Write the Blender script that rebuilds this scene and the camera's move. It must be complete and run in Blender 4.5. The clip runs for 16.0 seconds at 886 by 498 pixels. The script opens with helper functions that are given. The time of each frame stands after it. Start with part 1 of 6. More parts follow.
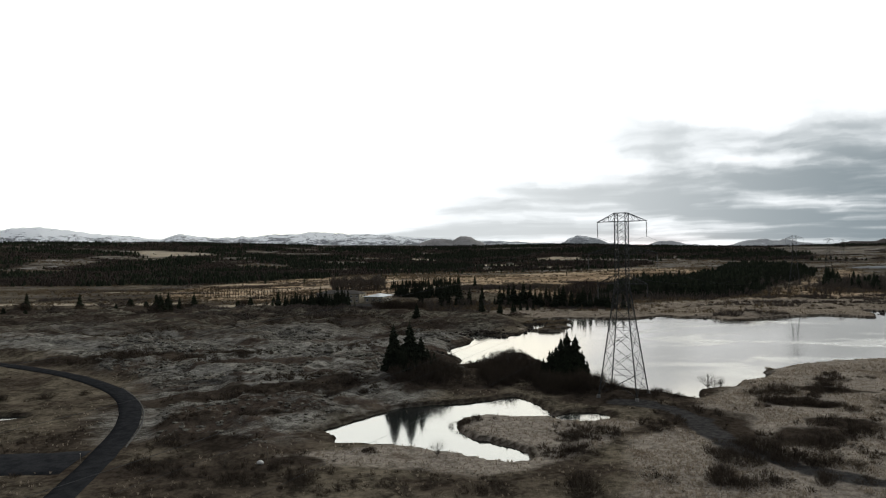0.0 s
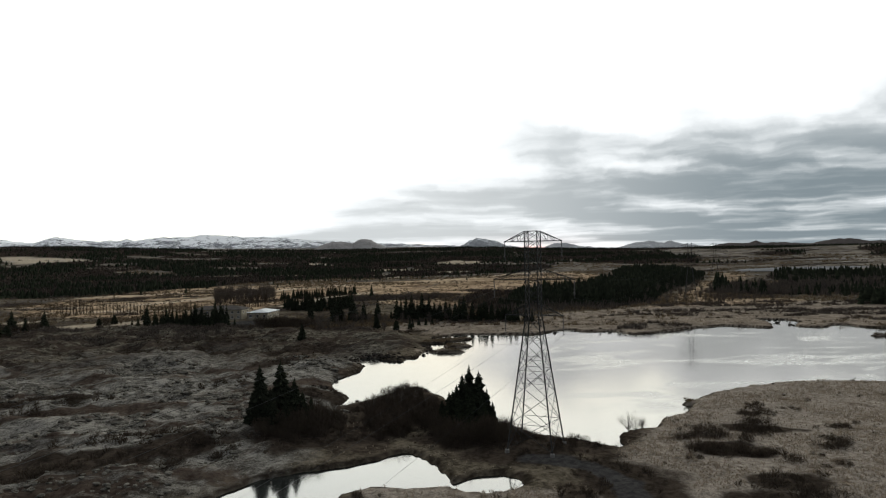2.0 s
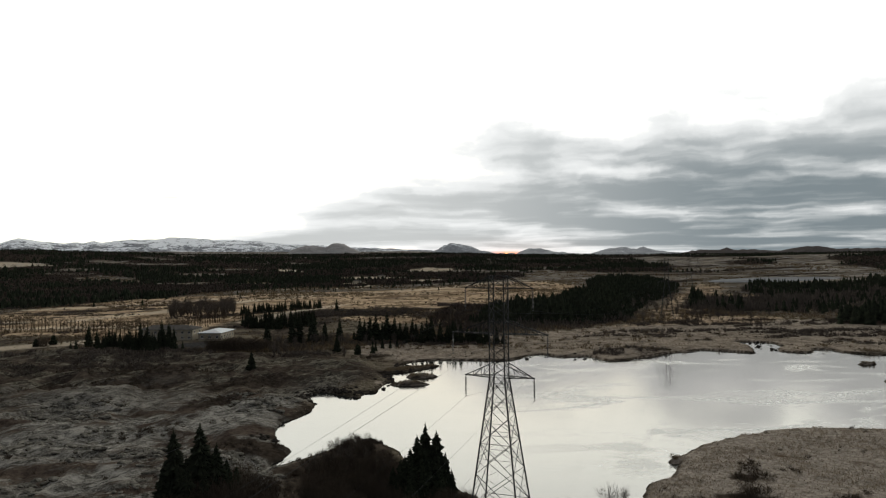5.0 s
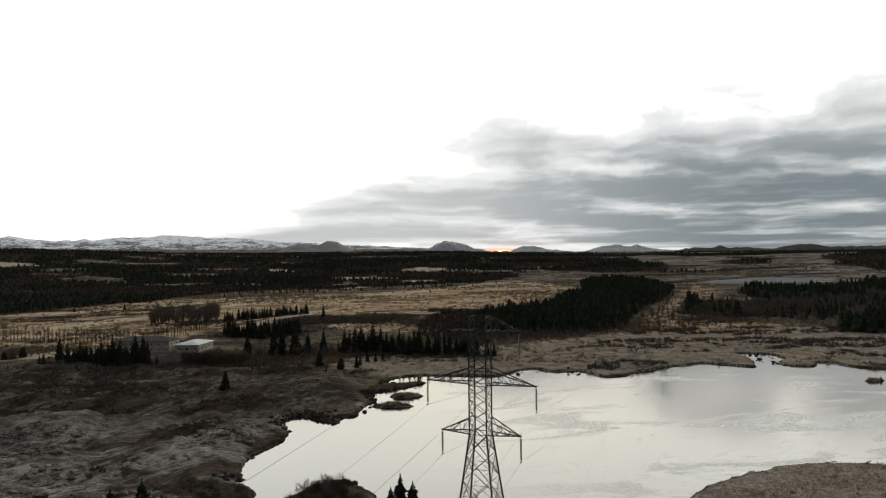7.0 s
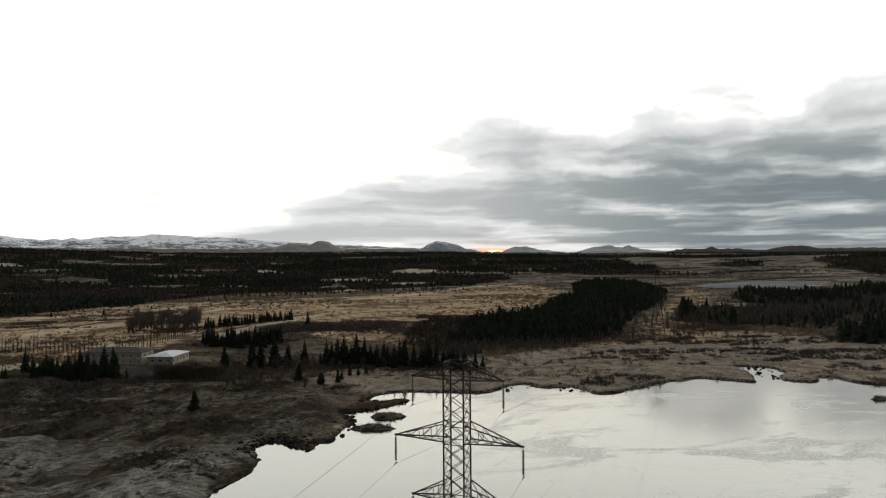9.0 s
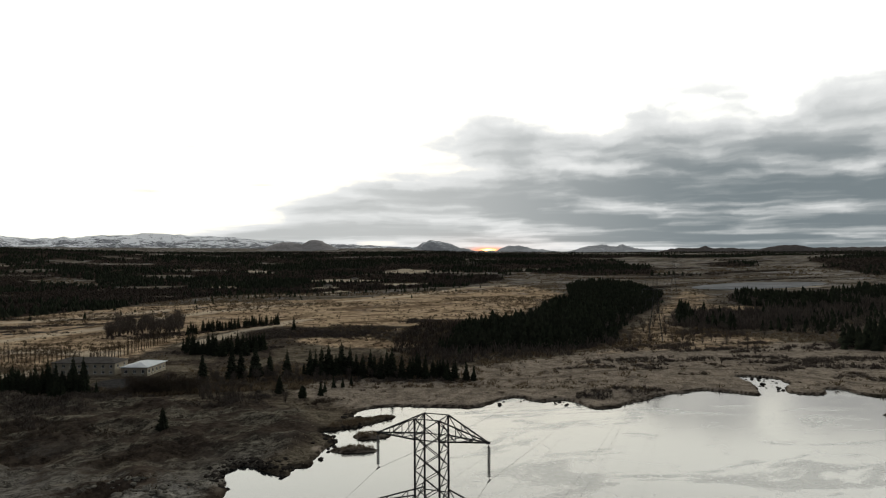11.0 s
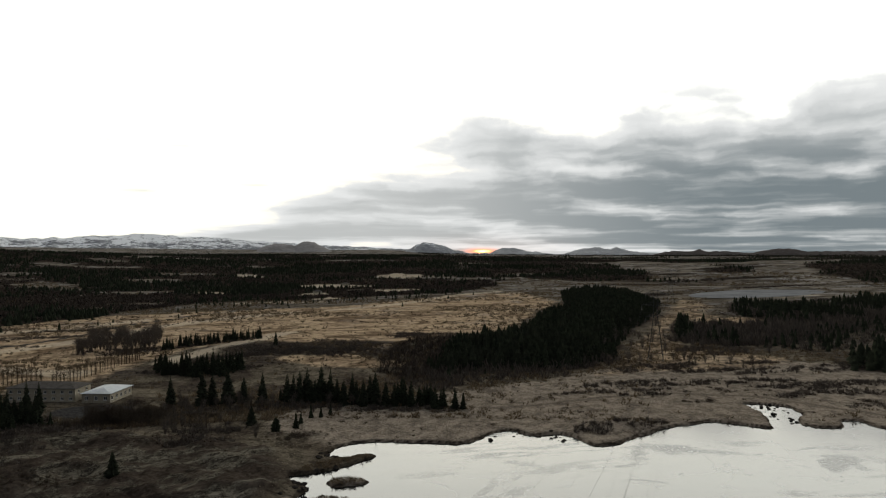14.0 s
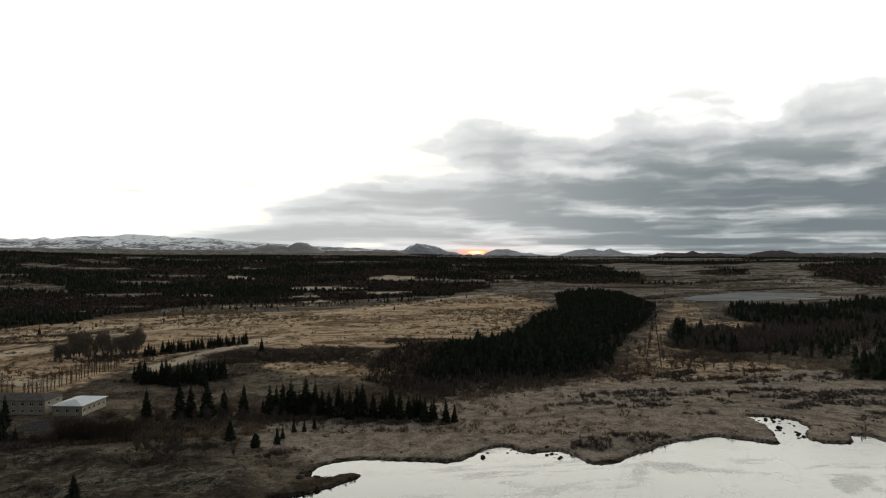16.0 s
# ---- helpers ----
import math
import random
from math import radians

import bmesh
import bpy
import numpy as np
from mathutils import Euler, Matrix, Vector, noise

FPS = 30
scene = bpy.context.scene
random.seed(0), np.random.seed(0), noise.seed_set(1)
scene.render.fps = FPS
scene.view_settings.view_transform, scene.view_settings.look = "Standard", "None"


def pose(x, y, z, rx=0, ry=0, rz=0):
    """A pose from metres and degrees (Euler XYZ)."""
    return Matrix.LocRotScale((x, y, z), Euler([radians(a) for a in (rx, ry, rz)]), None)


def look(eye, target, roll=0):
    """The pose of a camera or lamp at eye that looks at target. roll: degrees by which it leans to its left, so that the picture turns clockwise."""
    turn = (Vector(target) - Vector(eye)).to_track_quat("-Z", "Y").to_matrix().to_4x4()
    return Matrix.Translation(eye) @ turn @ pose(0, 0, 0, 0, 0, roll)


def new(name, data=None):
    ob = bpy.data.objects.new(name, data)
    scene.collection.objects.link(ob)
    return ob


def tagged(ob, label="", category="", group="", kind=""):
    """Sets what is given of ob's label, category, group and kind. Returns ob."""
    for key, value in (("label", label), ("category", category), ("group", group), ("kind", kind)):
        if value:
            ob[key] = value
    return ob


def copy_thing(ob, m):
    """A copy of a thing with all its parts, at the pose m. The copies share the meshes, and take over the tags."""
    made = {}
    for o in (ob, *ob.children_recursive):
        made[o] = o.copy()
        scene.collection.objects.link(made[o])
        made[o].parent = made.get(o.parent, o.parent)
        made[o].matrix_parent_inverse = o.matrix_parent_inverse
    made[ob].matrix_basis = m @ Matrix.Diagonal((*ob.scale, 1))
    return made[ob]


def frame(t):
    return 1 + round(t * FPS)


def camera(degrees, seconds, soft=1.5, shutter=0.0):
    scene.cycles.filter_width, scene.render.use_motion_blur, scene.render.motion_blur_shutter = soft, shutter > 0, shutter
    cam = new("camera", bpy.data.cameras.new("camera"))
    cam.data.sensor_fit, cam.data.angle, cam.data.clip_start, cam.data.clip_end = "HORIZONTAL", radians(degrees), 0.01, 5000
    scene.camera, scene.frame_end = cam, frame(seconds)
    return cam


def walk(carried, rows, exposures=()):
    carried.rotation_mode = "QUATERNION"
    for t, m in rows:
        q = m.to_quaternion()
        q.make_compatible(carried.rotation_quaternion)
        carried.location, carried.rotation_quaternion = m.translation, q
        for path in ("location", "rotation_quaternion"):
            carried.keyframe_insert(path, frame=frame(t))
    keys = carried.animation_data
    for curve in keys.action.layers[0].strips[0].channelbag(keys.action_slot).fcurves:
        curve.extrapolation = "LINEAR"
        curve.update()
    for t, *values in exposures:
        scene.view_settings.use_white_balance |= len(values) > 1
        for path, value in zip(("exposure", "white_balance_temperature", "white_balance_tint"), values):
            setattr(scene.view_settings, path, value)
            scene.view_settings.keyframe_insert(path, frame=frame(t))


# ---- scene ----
cam = camera(66.5, 16.0, 1.15)
PATH = [
    (0, (0.503, -1.526, 26.241), (0.505, 0.474, 26.254), -0.7),
    (0.5, (0.565, 4.742, 26.201), (0.656, 6.74, 26.214), -0.7),
    (1, (1.552, 10.672, 26.512), (1.742, 12.663, 26.522), -0.8),
    (1.5, (3.153, 16.535, 28.263), (3.412, 18.518, 28.275), -0.9),
    (2, (4.206, 20.163, 29.787), (4.5, 22.141, 29.802), -1.0),
    (2.5, (5.196, 22.696, 30.601), (5.509, 24.671, 30.62), -1.0),
    (3, (6.176, 25.448, 31.366), (6.504, 27.421, 31.389), -0.8),
    (3.5, (7.206, 28.271, 32.342), (7.547, 30.242, 32.366), -0.9),
    (4, (8.071, 30.857, 33.441), (8.423, 32.826, 33.466), -0.8),
    (6.5, (13.064, 43.762, 38.322), (13.446, 45.725, 38.342), -0.6),
    (7, (14.223, 46.492, 39.627), (14.608, 48.454, 39.643), -0.6),
    (7.5, (15.363, 48.927, 40.584), (15.751, 50.889, 40.601), -0.5),
    (8, (16.582, 51.526, 41.568), (16.972, 53.487, 41.584), -0.5),
    (8.5, (17.374, 54.402, 42.324), (17.775, 56.362, 42.34), -0.5),
    (9, (18.297, 57.109, 42.662), (18.705, 59.067, 42.677), -0.4),
    (11.5, (23.197, 70.89, 45.978), (23.626, 72.843, 45.989), -0.3),
    (12, (24.08, 73.56, 47.15), (24.513, 75.513, 47.163), -0.2),
    (12.5, (25.0, 76.18, 48.16), (25.435, 78.132, 48.174), -0.2),
    (13, (25.95, 78.84, 49.04), (26.387, 80.792, 49.052), -0.2),
    (13.5, (26.876, 81.442, 49.834), (27.314, 83.393, 49.846), -0.1),
    (14, (27.862, 84.014, 50.433), (28.304, 85.965, 50.447), -0.1),
    (14.5, (28.413, 86.561, 50.581), (28.863, 88.51, 50.597), -0.1),
    (15, (29.381, 88.779, 50.741), (29.833, 90.727, 50.757), -0.0),
    (15.5, (30.234, 91.151, 51.117), (30.69, 93.099, 51.131), -0.0),
    (16, (31.035, 93.681, 51.726), (31.495, 95.627, 51.743), -0.0),
]
walk(cam, [(t, look(eye, target, roll)) for t, eye, target, roll in PATH], ((0.0, 0.22, 6200.0, 9.5), (1.5, 0.18, 6200.0, 9.0), (4.0, 0.05, 6320.0, 9.5), (6.5, -0.05, 6400.0, 9.5), (16.0, -0.17, 6400.0, 9.5)))

# ---- world, sun ----
SUN_AZ, SUN_EL = radians(16.1), radians(8.0)
world = bpy.data.worlds.new("world")
scene.world = world
world.use_nodes = True


class Nodes:
    """Short calls for building a node tree."""

    def __init__(self, tree):
        self.tree = tree
        tree.nodes.clear()

    def add(self, kind, ins=None):
        return self.fill(self.tree.nodes.new(kind), ins or {})

    def fill(self, n, ins):
        for k, v in ins.items():
            self.put(n.inputs[k], v)
        return n

    def put(self, socket, v):
        if isinstance(v, bpy.types.NodeSocket):
            self.tree.links.new(v, socket)
        elif isinstance(v, tuple) and len(v) == 3 and socket.type == "RGBA":
            socket.default_value = (*v, 1)
        else:
            socket.default_value = v

    def math(self, op, a, b=0.0, clamp=False):
        n = self.tree.nodes.new("ShaderNodeMath")
        n.operation, n.use_clamp = op, clamp
        return self.fill(n, {0: a, 1: b}).outputs[0]

    def ramp(self, v, lo, hi, a=0.0, b=1.0):
        n = self.tree.nodes.new("ShaderNodeMapRange")
        n.interpolation_type = "SMOOTHSTEP"
        return self.fill(n, {0: v, 1: lo, 2: hi, 3: a, 4: b}).outputs[0]

    def mix(self, f, a, b, blend="MIX"):
        n = self.tree.nodes.new("ShaderNodeMix")
        n.data_type, n.blend_type = "RGBA", blend
        self.put(n.inputs[0], f), self.put(n.inputs[6], a), self.put(n.inputs[7], b)
        return n.outputs[2]

    def noise(self, vec, scale, detail=4.0, rough=0.55, dist=0.0):
        return self.add("ShaderNodeTexNoise", {"Vector": vec, "Scale": scale, "Detail": detail, "Roughness": rough, "Distortion": dist}).outputs[0]


def build_sky():
    N = Nodes(world.node_tree)
    d = N.add("ShaderNodeTexCoord").outputs["Generated"]
    xyz = N.add("ShaderNodeSeparateXYZ", {0: d}).outputs
    x, y, z = xyz[0], xyz[1], xyz[2]
    up = N.math("MAXIMUM", z, 0.0)
    sun = (math.sin(SUN_AZ), math.cos(SUN_AZ), 0.008)
    toward = N.tree.nodes.new("ShaderNodeVectorMath")
    toward.operation = "DOT_PRODUCT"
    toward = N.fill(toward, {0: d, 1: sun}).outputs["Value"]
    nish = N.add("ShaderNodeTexSky")
    nish.sky_type, nish.sun_disc, nish.sun_elevation, nish.sun_rotation = "NISHITA", False, SUN_EL, SUN_AZ
    nish.air_density, nish.dust_density = 1.0, 2.0
    nish = N.mix(1.0, nish.outputs[0], (0.1, 0.1, 0.1), "MULTIPLY")
    # thin bright overcast, brightest low down on the sun's side
    side = N.ramp(toward, -0.3, 0.95)
    high = N.ramp(up, 0.22, 0.85)
    veil = N.mix(side, (0.16, 0.17, 0.19), (4.4, 4.4, 4.0))
    veil = N.mix(high, veil, (0.24, 0.25, 0.265))
    low = N.ramp(up, 0.10, 0.42, 0.94, 0.0)
    veil = N.mix(N.math("MULTIPLY", low, side), veil, (1.22, 1.215, 1.04))
    base = N.mix(0.9, nish, veil)
    # grey stratocumulus bank to the right of the sun: a flat layer seen from below, ragged along its upper edge
    az = N.math("ARCTAN2", x, y)
    # billows: the layer's edges bulge the same way across and upwards
    swell = N.add("ShaderNodeTexNoise", {"Vector": d, "Scale": 11.0, "Detail": 5.0, "Roughness": 0.55}).outputs[1]
    swell = N.add("ShaderNodeSeparateXYZ", {0: swell}).outputs
    across = N.math("DIVIDE", N.math("ADD", az, N.math("MULTIPLY", N.math("SUBTRACT", swell[0], 0.5), 0.12)), 0.105)
    lift = N.math("MULTIPLY", N.math("MULTIPLY", N.math("SUBTRACT", swell[1], 0.5), 0.17), N.math("ADD", up, 0.02))
    high_up = N.math("MAXIMUM", N.math("ADD", up, lift), 0.0)
    rise = N.math("DIVIDE", N.math("LOGARITHM", N.math("ADD", high_up, 0.035), 2.718), 0.16)
    flat = N.add("ShaderNodeCombineXYZ", {0: across, 1: rise, 2: 4.1}).outputs[0]
    puffs = N.noise(flat, 0.55, 3.0, 0.48, 0.0)
    rags = N.noise(flat, 1.5, 3.0, 0.5, 0.0)
    rolls = N.noise(N.add("ShaderNodeMapping", {"Vector": flat, "Location": (9.0, 2.0, 0.0), "Scale": (0.6, 1.3, 1.0)}).outputs[0], 0.75, 4.0, 0.55, 0.0)
    n = N.math("ADD", N.math("MULTIPLY", puffs, 0.72), N.math("MULTIPLY", rags, 0.28))
    edge = N.math("ADD", N.ramp(az, -0.16, 0.24, 0.030, 0.158), N.ramp(az, 0.14, 0.40, 0.0, 0.050))
    rel = N.math("DIVIDE", high_up, edge)
    body = N.ramp(rel, 0.45, 1.22, 0.46, -0.40)
    body = N.math("ADD", body, N.math("MULTIPLY", N.ramp(az, 0.25, 0.70, 0.0, 0.22), N.ramp(rel, 0.6, 1.0, 1.0, 0.0)))
    body = N.math("SUBTRACT", body, N.ramp(az, -0.36, -0.04, 0.70, 0.0))
    body = N.math("SUBTRACT", body, N.math("MULTIPLY", N.ramp(up, 0.006, 0.020, 0.26, 0.0), N.ramp(az, 0.15, 0.4)))
    dens = N.math("ADD", body, N.math("MULTIPLY", N.math("SUBTRACT", n, 0.5), 2.9))
    thin = N.math("MULTIPLY", N.ramp(dens, -0.55, 0.05), N.ramp(rel, 1.02, 1.25, 1.0, 0.0))
    thick = N.math("MULTIPLY", N.ramp(dens, -0.25, 0.60), N.ramp(rel, 0.92, 1.18, 1.0, 0.0))
    deep = N.mix(N.ramp(az, 0.08, 0.66), (0.60, 0.61, 0.595), (0.216, 0.253, 0.268))
    deep = N.mix(N.ramp(rel, 0.45, 1.05), deep, (0.64, 0.655, 0.645))
    shade = N.math("ADD", dens, N.math("MULTIPLY", N.math("SUBTRACT", rolls, 0.5), 1.7))
    grey = N.mix(N.ramp(shade, -0.45, 0.85), (0.82, 0.83, 0.81), deep)
    col = N.mix(thin, base, (0.97, 0.97, 0.95))
    col = N.mix(thick, col, grey)
    # a few faint wisps low over the snowy range
    for a0, z0, wide, tall in ((-0.235, 0.152, 0.036, 0.0035), (-0.195, 0.086, 0.026, 0.0022), (-0.05, 0.098, 0.020, 0.0020), (0.08, 0.080, 0.040, 0.0022), (-0.15, 0.148, 0.028, 0.0025)):
        du, dv = N.math("DIVIDE", N.math("SUBTRACT", az, a0), wide), N.math("DIVIDE", N.math("SUBTRACT", up, z0), tall)
        w = N.math("POWER", 2.718, N.math("MULTIPLY", N.math("ADD", N.math("MULTIPLY", du, du), N.math("MULTIPLY", dv, dv)), -1.0))
        col = N.mix(N.math("MULTIPLY", w, N.ramp(rags, 0.3, 0.6, 0.1, 0.55)), col, (0.72, 0.72, 0.70))
    # last light of the sun in the gap at the horizon
    dz = N.math("MULTIPLY", N.math("SUBTRACT", z, 0.0036), 5.5)
    da = N.math("SUBTRACT", az, SUN_AZ)
    rr = N.math("ADD", N.math("MULTIPLY", dz, dz), N.math("MULTIPLY", da, da))
    glow = N.math("POWER", 2.718, N.math("MULTIPLY", rr, -2600.0))
    core = N.math("POWER", 2.718, N.math("MULTIPLY", rr, -16000.0))
    halo = N.math("POWER", 2.718, N.math("MULTIPLY", rr, -90.0))
    col = N.mix(halo, col, (0.10, 0.03, 0.005), "ADD")
    col = N.mix(glow, col, (2.4, 0.52, 0.13))
    col = N.mix(core, col, (7.0, 4.0, 1.4))
    # below the horizon: dull ground light
    col = N.mix(N.ramp(z, -0.05, -0.015, 1.0, 0.0), col, (0.05, 0.05, 0.05))
    bg = N.add("ShaderNodeBackground", {0: col, 1: 1.0})
    N.add("ShaderNodeOutputWorld", {0: bg.outputs[0]})


build_sky()
sun_data = bpy.data.lights.new("sun", "SUN")
sun_data.energy, sun_data.angle, sun_data.color = 0.5, radians(110), (1.0, 0.86, 0.70)
sun_lamp = new("sun", sun_data)
sun_lamp.matrix_world = look((math.sin(SUN_AZ) * 400, math.cos(SUN_AZ) * 400, 400 * math.tan(SUN_EL)), (0, 0, 0))


# ---- materials ----
def material(name):
    m = bpy.data.materials.new(name)
    m.use_nodes = True
    return m, Nodes(m.node_tree)


def finish(N, col, rough=0.9, bump=None, strength=0.5, distance=0.1, **more):
    ins = {"Base Color": col, "Roughness": rough}
    if bump is not None:
        ins["Normal"] = N.add("ShaderNodeBump", {"Height": bump, "Strength": strength, "Distance": distance}).outputs[0]
    ins.update({k.replace("_", " "): v for k, v in more.items()})
    b = N.add("ShaderNodeBsdfPrincipled", ins)
    N.add("ShaderNodeOutputMaterial", {0: b.outputs[0]})


def plain(name, a, b, scale=3.0, rough=0.85, metallic=0.0, fine=None, bump=0.3, rnd=0.25):
    """Two colours mixed by noise at two scales, with a spread of brightness from object to object."""
    m, N = material(name)
    pos = N.add("ShaderNodeNewGeometry").outputs["Position"]
    n = N.noise(pos, scale, 5.0, 0.6)
    f = N.noise(pos, fine or scale * 9, 3.0, 0.6)
    t = N.ramp(N.math("ADD", N.math("MULTIPLY", n, 0.6), N.math("MULTIPLY", f, 0.4)), 0.36, 0.64)
    col = N.mix(t, a, b)
    r = N.add("ShaderNodeObjectInfo").outputs["Random"]
    v = N.math("ADD", N.math("MULTIPLY", r, rnd), 1.0 - rnd / 2)
    col = N.mix(1.0, col, N.add("ShaderNodeCombineXYZ", {0: v, 1: v, 2: v}).outputs[0], "MULTIPLY")
    finish(N, col, rough, f, bump, 0.05, Metallic=metallic, Specular_IOR_Level=0.0 if rough > 0.8 else 0.5)
    return m


def islands(name, a, b, c, rough=0.9, thin=0.0):
    """Foliage and twigs: the colour changes from piece to piece."""
    m, N = material(name)
    r = N.add("ShaderNodeNewGeometry").outputs["Random Per Island"]
    pos = N.add("ShaderNodeNewGeometry").outputs["Position"]
    n = N.ramp(N.noise(pos, 0.05, 3.0, 0.6), 0.35, 0.65)
    col = N.mix(r, a, b)
    col = N.mix(N.math("MULTIPLY", n, 0.5), col, c)
    if not thin:
        finish(N, col, rough, Specular_IOR_Level=0.0)
        return m
    front = N.add("ShaderNodeBsdfDiffuse", {"Color": col}).outputs[0]
    back = N.add("ShaderNodeBsdfTranslucent", {"Color": col}).outputs[0]
    both = N.add("ShaderNodeMixShader", {0: thin, 1: front, 2: back}).outputs[0]
    N.add("ShaderNodeOutputMaterial", {0: both})
    return m


def ground_material():
    m, N = material("ground")
    geo = N.add("ShaderNodeNewGeometry")
    pos = geo.outputs["Position"]

    def attr(k):
        n = N.add("ShaderNodeAttribute")
        n.attribute_name = k
        return n.outputs["Fac"]

    big = N.noise(pos, 0.035, 5.0, 0.6, 0.6)
    mid = N.noise(pos, 0.22, 6.0, 0.65, 0.4)
    small = N.noise(pos, 1.1, 6.0, 0.7)
    tiny = N.noise(pos, 4.0, 5.0, 0.75)
    mot = N.ramp(N.math("ADD", N.math("MULTIPLY", mid, 0.5), N.math("MULTIPLY", small, 0.5)), 0.38, 0.62)
    # rough grass and dwarf shrub heath
    heath = N.mix(mot, (0.039, 0.033, 0.025), (0.184, 0.154, 0.112))
    heath = N.mix(N.ramp(big, 0.42, 0.58), heath, N.mix(mot, (0.025, 0.020, 0.016), (0.092, 0.073, 0.055)))
    # grey woolly moss on lava
    flow = N.tree.nodes.new("ShaderNodeMapping")
    flow.vector_type = "TEXTURE"
    flow = N.fill(flow, {"Vector": pos, "Rotation": (0, 0, 0.40), "Scale": (2.1, 1.0, 1.0)}).outputs[0]
    soft_small = N.noise(flow, 0.95, 7.0, 0.70, 0.35)
    moss = N.mix(N.ramp(N.math("ADD", N.math("MULTIPLY", N.math("ADD", soft_small, N.math("MULTIPLY", N.math("SUBTRACT", tiny, 0.5), 0.9)), 0.6), N.math("MULTIPLY", mid, 0.4)), 0.38, 0.64), (0.048, 0.044, 0.038), (0.318, 0.298, 0.262))
    moss = N.mix(N.ramp(N.math("ADD", N.noise(flow, 0.075, 6.0, 0.66, 0.8), N.math("MULTIPLY", mid, 0.25)), 0.60, 0.71), moss, N.mix(mot, (0.030, 0.022, 0.018), (0.085, 0.066, 0.052)))
    # rugged lava: pale and dark tones also paint lit tops and shaded hollows
    rugged = N.mix(N.ramp(N.math("ADD", N.math("MULTIPLY", N.math("ADD", soft_small, N.math("MULTIPLY", N.math("SUBTRACT", tiny, 0.5), 1.0)), 0.65), N.math("MULTIPLY", mid, 0.35)), 0.40, 0.64), (0.020, 0.017, 0.014), (0.196, 0.174, 0.134))
    hollow_shade = N.ramp(N.math("ADD", N.noise(flow, 0.085, 6.0, 0.66, 0.9), N.math("MULTIPLY", mid, 0.3)), 0.585, 0.68)
    rugged = N.mix(hollow_shade, rugged, N.mix(mot, (0.022, 0.017, 0.014), (0.070, 0.056, 0.044)))
    moss = N.mix(attr("rugged"), moss, rugged)
    # reeds and sedge
    reed = N.mix(N.ramp(N.math("ADD", N.math("MULTIPLY", tiny, 0.45), N.math("MULTIPLY", small, 0.55)), 0.36, 0.62), (0.118, 0.099, 0.081), (0.345, 0.299, 0.249))
    reed = N.mix(N.ramp(mid, 0.55, 0.70), reed, (0.085, 0.060, 0.042))
    reed = N.mix(N.math("MULTIPLY", attr("rugged"), 0.78), reed, N.mix(N.ramp(N.math("ADD", N.math("MULTIPLY", mid, 0.6), N.math("MULTIPLY", small, 0.4)), 0.40, 0.60), (0.100, 0.080, 0.061), (0.325, 0.270, 0.212)))
    # hay meadow
    bands = N.noise(N.add("ShaderNodeMapping", {"Vector": pos, "Rotation": (0, 0, 0.35), "Scale": (0.6, 1.0, 1.0)}).outputs[0], 0.050, 6.0, 0.68, 0.9)
    field = N.mix(N.ramp(mid, 0.35, 0.65), (0.250, 0.180, 0.115), (0.520, 0.390, 0.255))
    field = N.mix(N.ramp(bands, 0.45, 0.60), field, N.mix(mot, (0.062, 0.044, 0.029), (0.220, 0.152, 0.095)))
    streaks = N.noise(N.add("ShaderNodeMapping", {"Vector": pos, "Scale": (0.45, 1.0, 1.0)}).outputs[0], 0.034, 7.0, 0.72, 0.7)
    plain_far = N.mix(N.ramp(streaks, 0.44, 0.56), (0.240, 0.212, 0.178), (0.036, 0.030, 0.025))
    heath = N.mix(N.math("MULTIPLY", attr("snow"), 0.85), heath, plain_far)
    wood = N.mix(mot, (0.020, 0.016, 0.013), (0.060, 0.046, 0.036))
    gravel = N.mix(N.ramp(small, 0.35, 0.65), (0.032, 0.031, 0.031), (0.066, 0.062, 0.059))
    mud = N.mix(mot, (0.020, 0.016, 0.012), (0.045, 0.036, 0.028))

    def soft(k, wide=0.35):
        return N.ramp(N.math("ADD", attr(k), N.math("MULTIPLY", N.math("SUBTRACT", mid, 0.5), 1.2)), 0.5 - wide, 0.5 + wide)

    col = N.mix(soft("lava"), heath, moss)
    col = N.mix(soft("reed"), col, reed)
    col = N.mix(soft("field"), col, field)
    col = N.mix(N.math("MULTIPLY", soft("mown", 0.4), 0.62), col, N.mix(N.ramp(small, 0.35, 0.65), (0.42, 0.345, 0.25), (0.64, 0.545, 0.415)))
    col = N.mix(soft("scrub"), col, N.mix(mot, (0.020, 0.016, 0.013), (0.062, 0.049, 0.038)))
    col = N.mix(soft("wood"), col, wood)
    col = N.mix(soft("gravel", 0.2), col, gravel)
    col = N.mix(attr("shore"), col, mud)
    frost = N.math("MULTIPLY", N.ramp(N.math("ADD", big, N.math("MULTIPLY", small, 0.5)), 0.78, 0.92), attr("snow"))
    frost = N.math("MULTIPLY", frost, N.math("SUBTRACT", 1.0, attr("wood")))
    col = N.mix(frost, col, (0.33, 0.315, 0.30))
    h = N.math("ADD", N.math("MULTIPLY", small, 0.35), N.math("ADD", N.math("MULTIPLY", tiny, 0.3), N.math("MULTIPLY", N.noise(pos, 9.0, 3.0, 0.7), 0.12)))
    finish(N, col, 0.95, h, 0.9, 0.6, Specular_IOR_Level=0.0)
    return m


